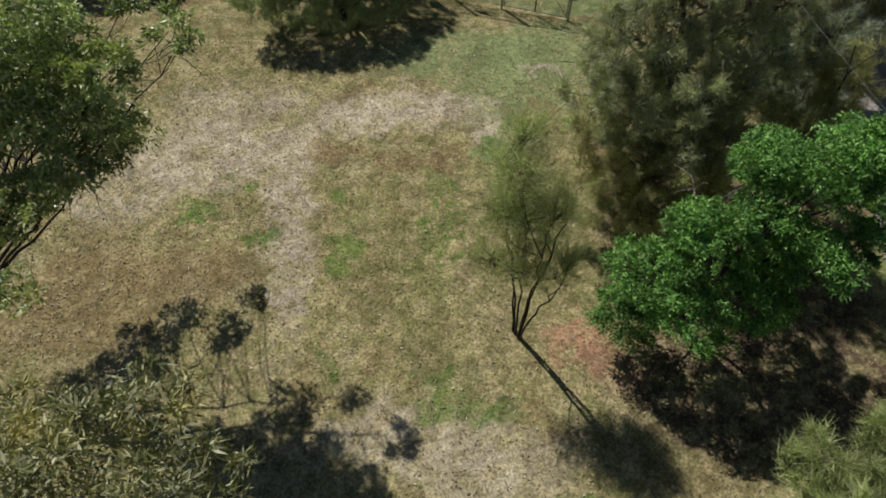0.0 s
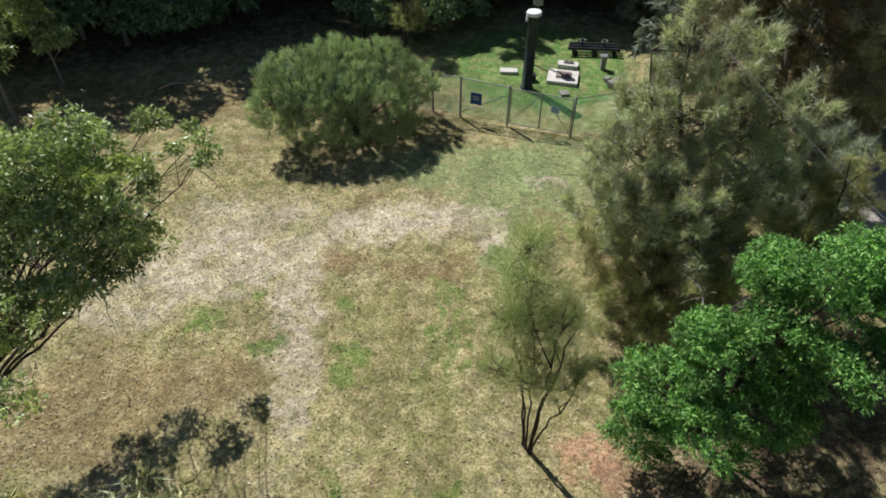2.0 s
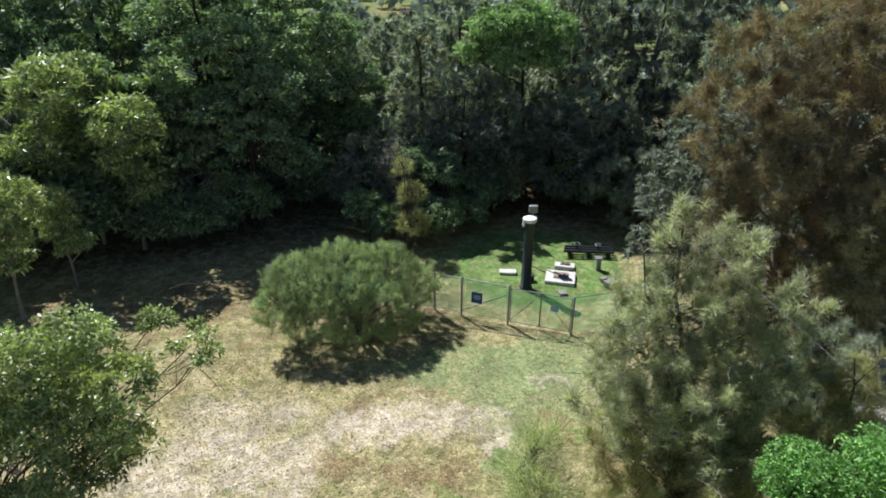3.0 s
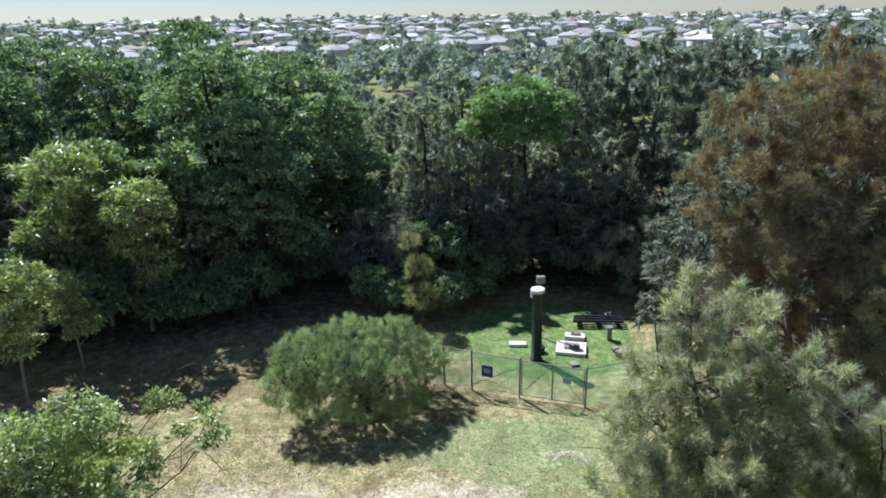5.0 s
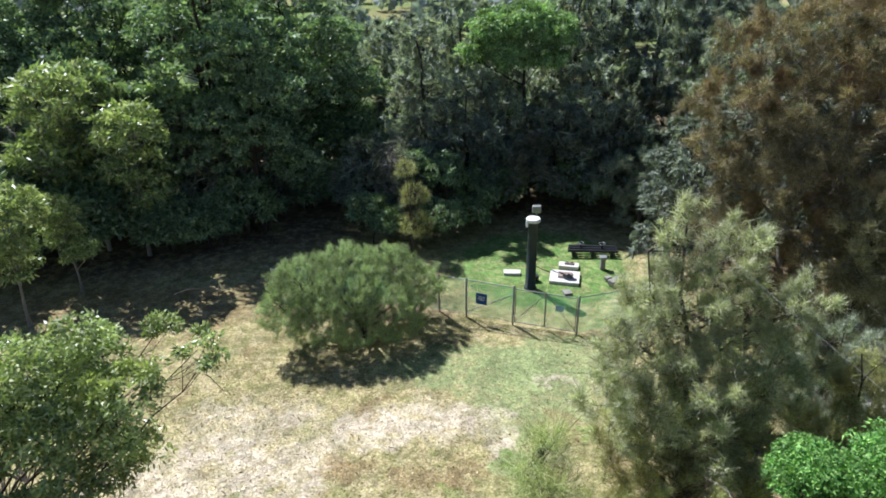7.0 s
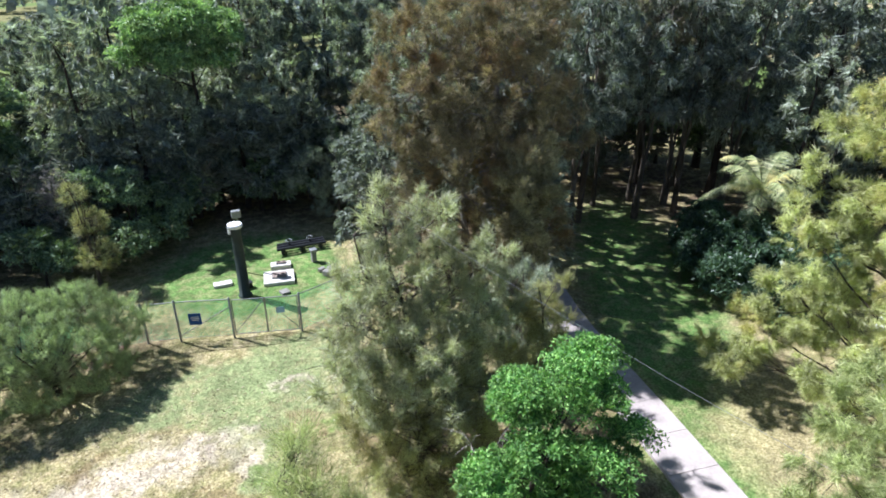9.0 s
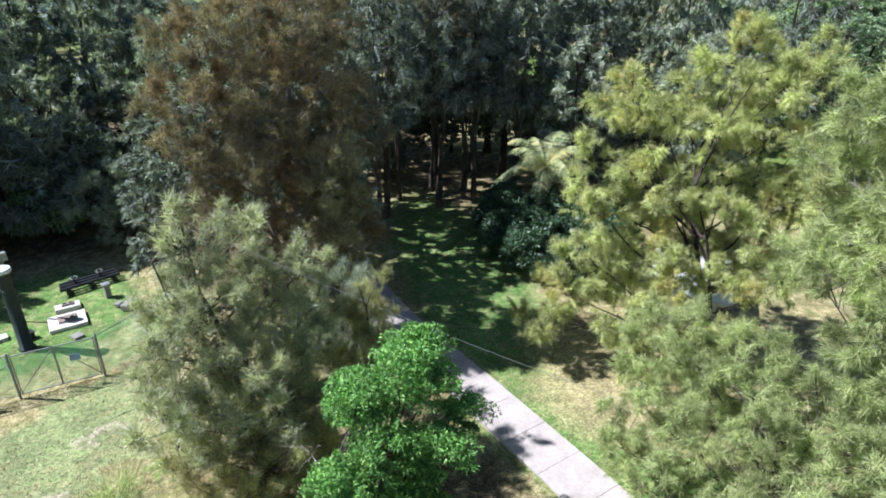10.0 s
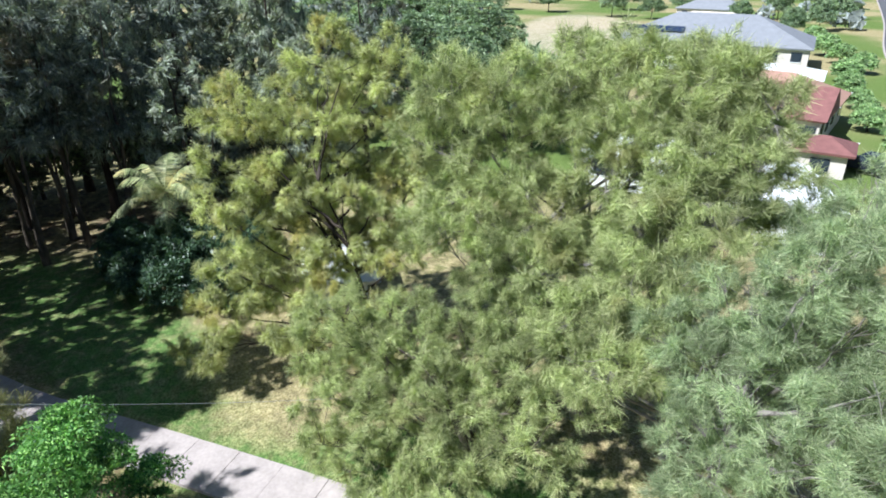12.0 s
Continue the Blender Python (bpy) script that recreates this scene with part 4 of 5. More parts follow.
tree("she_oak", "bluish light green she-oak with airy drooping foliage", (13.2, -5.6, 0),
     [(1.0, 1.4, 6.7, 0.9), (0.1, 0.1, 7.7, 0.98), (-0.3, -0.9, 8.5, 0.95), (-1.6, -1.5, 8.2, 0.92), (-0.3, 1.2, 6.3, 0.84), (-1.3, -0.2, 6.9, 1.0), (-2.5, -1.1, 7.0, 0.96), (-1.8, 0.6, 5.7, 0.94), (-3.0, -0.4, 5.9, 1.0), (-4.0, -1.1, 6.5, 0.85), (-2.1, 1.2, 4.3, 0.7), (-0.2, -1.8, 9.4, 0.75),
      (-3.0, -2.4, 7.4, 1.0), (-0.4, 0.4, 3.6, 1.4), (-1.8, -1.0, 4.2, 1.4), (0.8, -1.8, 6.0, 1.3)],
     "needle", M_CAS_BLUE, M_BARK_PALE, 48, tips=2340, per_tip=54, size=0.32, width=0.013, clump=0.27, trunk=0.17, droop=0.6, lift=-0.02, limbs=22, twig=0.014, stems=2, low=-0.5, deep=0.55, bare=120, plume=0.85, each=18, rise=0.25, trunk_top=6.5)
tree("she_oak", "light green she-oak with pale limbs and drooping foliage", (16.6, -5.2, 0),
     [(0.6, -0.1, 11.9, 0.9), (-0.1, -0.8, 11.2, 0.81), (-0.7, -0.7, 10.1, 0.88), (-0.5, 0.5, 9.5, 0.99), (-0.6, 1.6, 7.9, 1.03), (-1.5, -0.0, 8.6, 0.96), (-1.2, 2.9, 5.8, 1.01), (0.1, 3.7, 6.7, 1.05), (-1.6, 1.8, 6.7, 0.98), (1.0, 5.3, 6.0, 0.98), (-2.5, 2.1, 5.2, 0.94), (-1.9, 3.5, 4.8, 0.89), (-0.6, 4.9, 5.0, 0.94), (0.5, 1.0, 10.8, 1.01), (-1.8, 0.9, 7.7, 0.84), (1.2, 0.4, 3.6, 1.6)],
     "needle", M_CAS_LIGHT, M_BARK_PALE, 51, tips=2700, per_tip=56, size=0.35, width=0.016, clump=0.29, trunk=0.12, droop=0.7, lift=-0.02, limbs=24, twig=0.016, stems=3, low=-0.5, deep=0.55, bare=160, plume=0.95, each=18, rise=0.2, trunk_top=8.0)
tree("she_oak", "bluish light green she-oak at the edge of the gardens", (15.8, -9.0, 0),
     [(-0.8, 0.9, 8.5, 0.98), (-0.1, 0.2, 9.4, 0.85), (-1.0, 1.9, 8.8, 0.76), (-2.1, 0.7, 8.3, 0.94), (0.6, 1.5, 8.8, 0.62), (-1.3, 0.1, 9.1, 0.97), (-0.6, 0.2, 3.4, 1.7), (0.8, -0.8, 5.0, 1.5)],
     "needle", M_CAS_BLUE, M_BARK_PALE, 52, tips=1260, per_tip=50, size=0.34, width=0.016, clump=0.29, trunk=0.16, droop=0.6, lift=-0.02, limbs=12, twig=0.014, stems=2, low=-0.6, deep=0.5, bare=60, plume=0.9, each=18, rise=0.25)
rust = tree("she_oak", "tall rust-brown she-oak in flower", (12.6, 19.8, 0),
     [(0.1, 0.3, 12.9, 1.3), (-1.3, 0.9, 11.7, 1.4), (1.0, -0.3, 12.1, 1.7), (2.5, -0.9, 11.8, 0.95), (-2.5, 0.9, 10.0, 1.35), (-0.4, -0.1, 9.8, 1.95), (1.8, -0.8, 10.1, 1.4), (-3.0, 0.4, 8.3, 1.05), (-1.0, -0.4, 7.6, 1.75), (0.9, -2.0, 8.0, 1.0), (1.4, -1.9, 6.4, 0.8), (0.4, -1.1, 5.5, 1.25),
      (-2.6, -0.2, 6.3, 1.0), (3.0, -1.3, 8.4, 1.05), (0.2, -1.2, 3.6, 1.3), (2.2, -1.5, 4.3, 1.1), (-2.4, 1.6, 11.6, 0.8), (2.1, -0.6, 12.9, 1.0), (2.4, 0.8, 6.4, 1.5), (-1.4, 1.0, 4.4, 1.5)],
     "needle", M_CAS_RUST, M_BARK_PALE, 24, tips=2880, per_tip=44, size=0.36, width=0.02, clump=0.3, trunk=0.22, droop=0.45, lift=0.0, limbs=30, twig=0.016, stems=2, bare=260, deep=0.5, plume=0.95, each=15, rise=0.35, low=-0.7)

tree("she_oak_sapling", "fawn-tipped young she-oak in front of a taller rust-brown one", (13.4, 17.4, 0),
     [(0.1, 0.0, 8.0, 0.75), (-0.2, -0.1, 7.1, 0.85), (0.4, 0.0, 6.3, 0.75), (0.0, 0.1, 5.2, 0.8), (0.1, 0.0, 3.6, 0.8)],
     "needle", M_CAS_TAN, M_BARK, 53, tips=700, per_tip=40, size=0.3, width=0.018, clump=0.27, trunk=0.09, droop=0.35, limbs=8, twig=0.012, plume=0.8, each=14, rise=0.5, low=-0.8, deep=0.5)

# ---------- bush by the fence ----------
tree("weeping_bush", "broad rounded grey-green willow-leaved bush beside the fence", (-3.2, 22.6, 0),
     [(-2.4, -0.1, 2.3, 1.4), (-0.7, 0.7, 2.4, 1.5), (1.0, 1.2, 2.2, 1.4), (2.3, 1.3, 1.6, 1.05), (-1.2, -0.7, 1.7, 1.3), (0.9, -0.2, 1.5, 1.35), (-3.0, -0.8, 1.7, 1.0), (-0.3, 0.0, 2.2, 1.4), (-1.9, -0.4, 1.0, 1.1), (1.3, 0.0, 1.0, 1.2), (-0.2, -0.4, 0.9, 1.2)],
     "needle", M_BUSH, M_BARK_DARK, 25, tips=3200, per_tip=30, size=0.22, width=0.014, clump=0.26, trunk=0.07, droop=0.15, lift=0.0, limbs=16, twig=0.01, stems=5, low=-0.8, deep=0.76, category="bush", plume=0.5, each=8, rise=0.9, fan=0.4)

# ---------- shrubs behind the bush ----------
tree("green_shrub", "dark green rounded shrub at the wood's edge", (-3.6, 31.6, 0),
     [(-0.3, 0.2, 2.0, 1.0), (0.8, -0.2, 1.5, 0.9)], "leaf", M_EUC, M_BARK_DARK, 26, tips=46, per_tip=120, size=0.2, width=0.09, clump=0.36, trunk=0.06, limbs=3, category="shrub", plain=True)
tree("green_shrub", "grey-green leafy shrub at the wood's edge", (0.6, 33.4, 0),
     [(-0.6, 0.6, 3.3, 1.5), (1.4, 1.0, 2.0, 1.3), (-1.7, 0.6, 3.9, 1.0), (-0.4, -1.4, 1.3, 1.3), (1.2, 0.0, 1.0, 1.2)], "leaf", M_EUC, M_BARK, 27, tips=120, per_tip=130, size=0.19, width=0.08, clump=0.4, trunk=0.09, limbs=6, category="shrub", plain=True, bare=70, stems=3)
tree("green_shrub", "yellow-green thin shrub at the wood's edge", (-1.4, 30.6, 0),
     [(0.3, -0.1, 1.6, 0.9), (0.2, 0.3, 3.2, 0.7), (-0.2, 0.4, 4.6, 0.5)], "needle", M_CAS_OLIVE, M_BARK, 28, tips=220, per_tip=30, size=0.3, width=0.018, clump=0.3, trunk=0.05, limbs=6, stems=4, category="shrub", bare=60, low=-0.9, rise=0.7)
tree("dead_sapling", "bare grey dead sapling at the wood's edge", (-2.6, 33.0, 0),
     [(0.2, 0.2, 4.6, 0.9), (0.0, 0.0, 3.2, 0.9)], "needle", M_CAS_OLIVE, M_BARK_PALE, 49, tips=36, per_tip=8, size=0.24, width=0.014, clump=0.2, trunk=0.05, limbs=9, stems=3, twig=0.02, bare=160, low=-0.9)
tree("grey_shrub", "wide grey-green needle shrub beside the lawn", (11.6, 33.2, 0),
     [(-1.1, 0.2, 2.9, 1.3), (0.2, 0.3, 3.1, 1.5), (1.0, -0.5, 2.5, 1.1), (0.0, 0.0, 1.6, 1.4)], "needle", M_CAS_GREY, M_BARK, 29, tips=480, per_tip=40, size=0.34, width=0.022, clump=0.3, trunk=0.1, limbs=5, category="shrub", plume=0.8, each=12, droop=0.8, low=-0.8)
young = tree("young_gum", "young gum tree with fresh yellow-green leaves at the wood's edge", (-17.4, 27.0, 0),
     [(0.0, -0.8, 4.3, 0.9), (0.5, -0.1, 2.1, 0.75), (0.1, -0.3, 3.1, 0.7)], "leaf", M_EUC_FRESH, M_BARK_PALE, 50, tips=44, per_tip=110, size=0.19, width=0.08, clump=0.36, trunk=0.06, limbs=6, bare=60, plain=True, stems=2, group="young gums")
for x, y, turn, sc, tall in ((-15.8, 31.0, 40, 1.6, 1.0), (-20.2, 30.4, 100, 2.0, 0.95), (-23.4, 29.0, 220, 1.8, 1.1), (-26.0, 28.2, 300, 2.1, 1.0), (-18.2, 31.6, 170, 1.5, 1.25)):
    planted(young, x, y, turn, sc, tall, "sunlit gum sapling at the edge of the wood")
planted(young, -18.2, 23.9, 140, 1.15, 1.05, "young gum tree with fresh yellow-green leaves at the wood's edge")
# ---------- woods ----------
gum_a = tree("eucalyptus_tree", "tall dark green gum tree in a dense wood", (-12.5, 36.0, 0),
     [(0.8, -0.6, 12.4, 2.4, 2.2, 1.9), (-2.0, 0.4, 10.6, 2.2, 2.2, 1.7), (2.6, 0.6, 10.0, 2.2, 2.2, 1.7), (0, -2.2, 9.0, 2.2, 2.2, 1.7), (-2.6, -2.0, 7.0, 2.2, 2.0, 1.7), (2.4, -2.0, 6.6, 2.2, 2.0, 1.7), (0, 2.4, 9.0, 2.4, 2.2, 2.0), (-0.4, -2.8, 4.4, 2.2, 1.9, 1.6), (-2.8, 1.6, 5.0, 2.0, 2.0, 1.6), (2.6, 1.2, 4.4, 2.0, 2.0, 1.6)],
     "leaf", M_EUC, M_BARK_DARK, 31, tips=230, per_tip=78, size=0.28, width=0.17, clump=0.62, trunk=0.28, droop=0.5, flat=0.7, limbs=10, low=-0.15, twig=0.03, group="wood", plain=True, deep=0.7)
gum_b = tree("eucalyptus_tree", "tall dark green gum tree in a dense wood", (-20.0, 39.6, 0),
     [(-0.8, 0.5, 12.4, 2.6, 2.4, 1.9), (1.8, -1.0, 10.6, 2.2, 2.2, 1.7), (-2.8, -0.8, 10.0, 2.2, 2.2, 1.6), (-0.6, -2.6, 8.2, 2.3, 2.0, 1.7), (2.6, 0.8, 8.0, 2.2, 2.2, 1.7), (-3.0, 0.8, 7.0, 2.0, 2.2, 1.7), (1.4, -2.8, 5.6, 2.1, 1.9, 1.6), (-1.8, -2.8, 4.4, 2.1, 1.9, 1.6), (0, 2.6, 7.6, 2.3, 2.2, 2.2), (2.6, 0.6, 4.0, 1.9, 2.0, 1.6)],
     "leaf", M_EUC, M_BARK_DARK, 32, tips=230, per_tip=78, size=0.28, width=0.17, clump=0.62, trunk=0.26, droop=0.5, flat=0.7, limbs=10, low=-0.15, twig=0.03, group="wood", plain=True, deep=0.7)
for ob, x, y, turn, sc, tall in ((gum_a, -26.5, 36.4, 80, 0.95, 1.0), (gum_b, -9.2, 40.0, 200, 0.9, 1.04), (gum_a, -15.6, 42.5, 150, 1.02, 1.08), (gum_b, -24.0, 41.0, 20, 1.0, 1.05), (gum_a, -33.0, 36.0, 260, 1.0, 0.95),
                                 (gum_b, -6.6, 43.5, 300, 0.75, 1.0), (gum_b, -32.0, 46.0, 110, 1.0, 1.0), (gum_a, -31.5, 28.0, 10, 0.85, 0.8), (gum_a, -12.0, 48.0, 95, 0.95, 1.0), (gum_b, -21.5, 30.6, 45, 0.62, 0.58), (gum_a, -26.0, 28.4, 190, 0.62, 0.56), (gum_a, -18.4, 34.2, 300, 0.8, 0.85), (gum_b, -10.2, 34.0, 130, 0.7, 1.15)):
    planted(ob, x, y, turn, sc, tall)
under = tree("green_shrub", "dark leafy understorey shrub at the wood's edge", (-14.5, 31.2, 0),
     [(0, 0, 1.6, 1.9, 1.5, 1.4)], "leaf", M_EUC, M_BARK_DARK, 33, tips=44, per_tip=130, size=0.26, width=0.12, clump=0.55, trunk=0.07, limbs=2, category="shrub", group="understorey", plain=True)
for x, y, turn, sc in ((-18.5, 30.8, 50, 1.4), (-22.5, 29.0, 120, 1.7), (-11.0, 33.6, 200, 1.1), (-27.0, 26.8, 30, 1.5), (-8.0, 37.4, 280, 1.0), (-12.8, 32.0, 10, 0.9), (3.2, 36.0, 60, 1.1), (8.6, 36.4, 160, 1.0), (14.5, 36.0, 20, 1.2), (-5.8, 37.4, 120, 0.9),
                       (-1.5, 38.0, 40, 1.2), (-4.5, 46.0, 190, 1.5), (0.5, 46.0, 80, 1.6), (12.0, 39.5, 250, 1.4), (6.5, 45.0, 310, 1.6), (18.0, 33.0, 100, 1.2), (-15.8, 33.0, 300, 1.3), (-20.5, 32.5, 240, 1.5), (-10.5, 44.5, 30, 2.2), (-15.5, 37.5, 75, 2.0), (-21.0, 37.0, 200, 2.0), (-6.0, 41.0, 0, 1.6), (-27.5, 37.0, 310, 2.2), (22.0, 41.0, 90, 2.0), (30.0, 38.0, 10, 2.0), (36.0, 31.5, 140, 1.8), (41.0, 25.0, 220, 1.8)):
    planted(under, x, y, turn, sc)
tree("gum_tree", "tall thin tree with a bright green umbrella crown", (5.9, 38.6, 0),
     [(-2.2, 0.4, 10.3, 1.4), (-0.2, 0.2, 10.5, 1.6), (1.3, -0.1, 10.2, 1.15), (-3.7, 0.1, 9.0, 0.8), (-1.4, -0.3, 9.0, 1.2), (0.6, -0.4, 8.9, 1.2), (-0.5, 0.6, 11.1, 1.05)],
     "leaf", M_BRIGHT, M_BARK_DARK, 34, tips=150, per_tip=150, size=0.22, width=0.11, clump=0.5, trunk=0.18, droop=0.5, flat=0.8, limbs=9, low=-0.75, lift=-0.05, twig=0.03, plain=True)
oak_a = tree("she_oak", "dark grey-green she-oak in the wood", (1.6, 42.5, 0),
     [(0, 0, 6.2, 2.3, 2.2, 3.2), (0.3, 0.2, 10.2, 1.4, 1.4, 2.0), (-0.9, -0.7, 4.2, 1.8, 1.7, 1.8), (0.9, 0.5, 8.2, 1.6, 1.6, 1.8), (0.8, -0.8, 3.6, 1.7, 1.6, 1.6)],
     "needle", M_CAS_GREY, M_BARK_DARK, 35, tips=416, per_tip=27, size=0.5, width=0.088, clump=0.4, plume=1.1, each=8, trunk=0.2, droop=1.4, rise=-0.25, lift=0.1, limbs=6, twig=0.02, low=-0.4, group="she-oak wood", deep=0.65, gaps=0.1)
oak_b = tree("she_oak", "dark olive she-oak with drooping needles in the wood", (12.0, 44.5, 0),
     [(0, 0, 7.6, 2.8, 2.7, 3.2), (-0.6, 0.3, 12.0, 1.7, 1.7, 2.0), (1.6, -0.6, 5.4, 2.0, 1.9, 1.9), (-1.6, -0.2, 9.6, 1.8, 1.8, 1.8), (1.0, 0.6, 10.0, 1.8, 1.8, 1.8), (-1.4, -0.8, 5.2, 1.9, 1.8, 1.6)],
     "needle", M_CAS_DARK, M_BARK_DARK, 36, tips=448, per_tip=27, size=0.5, width=0.088, clump=0.4, plume=1.1, each=8, trunk=0.22, droop=1.4, rise=-0.25, lift=0.1, limbs=6, twig=0.02, low=-0.3, group="she-oak wood", deep=0.65, gaps=0.1)
# oaks at x 10-18, y 21-30: unseen behind the rust she-oak, added to cast shade
for ob, x, y, turn, sc, tall in ((oak_a, -4.0, 49.5, 70, 1.0, 0.82), (oak_a, -0.8, 51.0, 180, 0.95, 0.84), (oak_b, 2.6, 50.0, 40, 0.85, 0.8), (oak_a, -8.0, 56.0, 250, 1.05, 0.82), (oak_b, -2.5, 57.0, 130, 0.9, 0.76), (oak_a, 6.0, 54.0, 300, 1.0, 0.8),
                                 (oak_a, 9.0, 42.0, 20, 1.0, 1.12), (oak_a, 15.4, 44.5, 110, 1.2, 0.98), (oak_b, 19.5, 43.5, 220, 1.0, 0.98), (oak_a, 17.0, 37.0, 330, 1.0, 0.9), (oak_b, 23.5, 38.0, 60, 1.05, 1.0), (oak_a, 8.5, 48.0, 200, 1.0, 0.84),
                                 (oak_b, 28.0, 35.0, 150, 1.1, 1.0), (oak_b, 31.5, 29.0, 250, 1.1, 1.0), (oak_a, 34.0, 25.0, 35, 1.2, 1.15), (oak_b, 33.5, 35.0, 80, 1.1, 1.05), (oak_a, 38.0, 29.5, 280, 1.25, 1.15), (oak_b, 38.0, 21.5, 10, 1.05, 1.0), (oak_a, 26.5, 43.0, 140, 1.15, 0.95),
                                 (oak_b, 44.5, 25.0, 190, 1.15, 1.0), (oak_a, 43.0, 17.5, 310, 1.15, 1.05), (oak_b, 40.0, 36.0, 120, 1.2, 1.05), (oak_a, 50.0, 20.0, 45, 1.2, 1.05), (oak_b, 21.0, 50.0, 115, 1.1, 0.85), (oak_b, 12.5, 53.0, 15, 1.0, 0.8), (oak_b, 20.6, 26.4, 200, 0.95, 0.85), (oak_b, 23.6, 31.6, 25, 0.95, 0.95), (oak_a, 19.8, 31.0, 140, 1.0, 0.95), (oak_a, 33.0, 19.0, 200, 0.9, 0.9), (oak_b, 48.0, 31.0, 200, 1.2, 1.05), (oak_a, 37.5, 13.5, 60, 0.9, 0.95), (oak_b, 16.4, 24.0, 310, 1.0, 0.92), (oak_a, 4.6, 40.6, 310, 0.85, 0.8), (oak_a, 13.4, 26.4, 50, 0.95, 0.95), (oak_a, 7.4, 40.4, 30, 0.85, 0.8), (oak_a, 2.6, 37.8, 90, 0.8, 0.85), (oak_a, 9.6, 37.6, 210, 0.85, 0.85), (oak_b, 62.0, 29.0, 30, 1.2, 1.0), (oak_b, 55.0, 25.0, 330, 1.2, 1.05), (oak_b, 18.0, 29.4, 170, 0.95, 0.9), (oak_b, 14.4, 23.4, 70, 0.9, 0.88), (oak_a, 16.6, 21.4, 20, 0.75, 0.8), (oak_b, 10.6, 24.6, 250, 0.8, 0.8), (oak_a, -0.6, 37.6, 250, 0.95, 0.95), (oak_b, 1.8, 36.6, 30, 0.75, 0.75), (oak_a, 4.3, 37.0, 160, 0.7, 0.82), (oak_b, 7.2, 37.2, 20, 0.68, 0.72)):
    planted(ob, x, y, turn, sc, tall)
thicket = tree("thicket_shrub", "dense dark she-oak thicket in the wood's shade", (-3.0, 43.0, 0),
     [(0, 0, 2.6, 2.0, 1.9, 2.2), (0.4, 0.3, 4.6, 1.5, 1.4, 1.6)], "needle", M_CAS_DARK, M_BARK_DARK, 37, tips=140, per_tip=30, size=0.55, width=0.09, clump=0.5, trunk=0.08, droop=0.6, limbs=3, low=-0.8, category="shrub", group="thicket")
for x, y, turn, sc in ((3.4, 45.5, 20, 1.1), (7.6, 41.0, 80, 0.9), (11.4, 40.6, 140, 0.9), (5.4, 48.5, 200, 1.2), (13.8, 42.0, 260, 1.0), (19.6, 35.6, 320, 1.0), (24.0, 42.5, 15, 1.2), (-7.8, 47.5, 75, 1.2), (0.4, 40.8, 135, 0.85), (21.4, 33.6, 195, 0.9),
                       (26.0, 38.5, 255, 1.1), (30.5, 33.0, 315, 1.0), (33.5, 31.0, 10, 1.0), (37.0, 26.0, 70, 1.1), (36.0, 18.0, 190, 1.0), (40.5, 19.0, 250, 1.1), (-13.0, 44.5, 310, 1.2), (-19.0, 38.8, 5, 1.1), (-23.5, 36.6, 65, 1.1),
                       (-28.5, 33.0, 125, 1.1), (9.6, 45.0, 185, 1.2), (-0.6, 47.0, 245, 1.2), (17.0, 41.0, 305, 1.1), (40.0, 14.0, 35, 1.0), (46.0, 14.5, 95, 1.2), (28.0, 30.6, 155, 0.7), (16.6, 32.4, 215, 0.9), (-1.0, 35.4, 25, 1.1), (3.6, 36.0, 85, 1.0), (7.8, 36.2, 145, 1.1), (11.0, 36.8, 205, 1.1), (14.2, 34.4, 265, 1.0), (-4.2, 34.4, 325, 0.9), (-1.6, 32.8, 45, 0.7), (-13.6, 34.2, 15, 1.2), (-16.6, 36.0, 75, 1.3), (-10.2, 36.8, 135, 1.2), (-22.0, 33.0, 195, 1.2)):
    planted(thicket, x, y, turn, sc)
slim = tree("she_oak", "slim she-oak with a bare trunk and a high crown", (27.0, 24.6, 0),
     [(0, 0, 8.6, 2.0, 1.9, 2.2), (0.3, 0.2, 11.4, 1.5, 1.4, 1.6), (-0.6, -0.5, 6.6, 1.7, 1.6, 1.3)], "needle", M_CAS_DARK, M_BARK, 38, tips=320, per_tip=26, size=0.48, width=0.06, clump=0.4, plume=1.1, each=8, trunk=0.13, droop=1.3, rise=-0.2, limbs=5, low=-0.3, stems=2, group="slim she-oaks")
for x, y, turn, sc in ((29.6, 23.8, 110, 1.0), (30.4, 25.4, 180, 1.05), (28.8, 27.0, 250, 1.0), (31.6, 22.4, 320, 1.0), (33.6, 27.4, 20, 1.1), (26.4, 27.4, 90, 1.0), (21.0, 23.4, 210, 1.0), (23.6, 25.8, 300, 1.0)):
    planted(slim, x, y, turn, sc)
planted(oak_b, 45.0, 11.5, 130, 1.1, 0.85, "brown-tipped she-oak at the back of the wood")
planted(gum_b, 50.0, 8.0, 60, 0.95, 0.8, "dark green gum tree behind the park")
planted(gum_a, 57.0, 5.0, 160, 0.9, 0.72, "dark green gum tree behind the park")
planted(gum_b, 58.0, 14.0, 200, 1.0, 0.85, "dark green gum tree behind the park")
planted(under, 53.0, -1.0, 30, 1.8, 1.4, "bright green rounded tree behind the park")
for x, y, turn, sc, tall in ((66.0, 8.0, 20, 1.0, 0.75), (64.0, 19.0, 90, 1.0, 0.85), (74.0, 4.0, 140, 1.0, 0.7), (78.0, 14.0, 210, 1.1, 0.8), (88.0, 6.0, 280, 1.0, 0.7)):
    planted(gum_a, x, y, turn, sc, tall, "dark green gum tree behind the park")
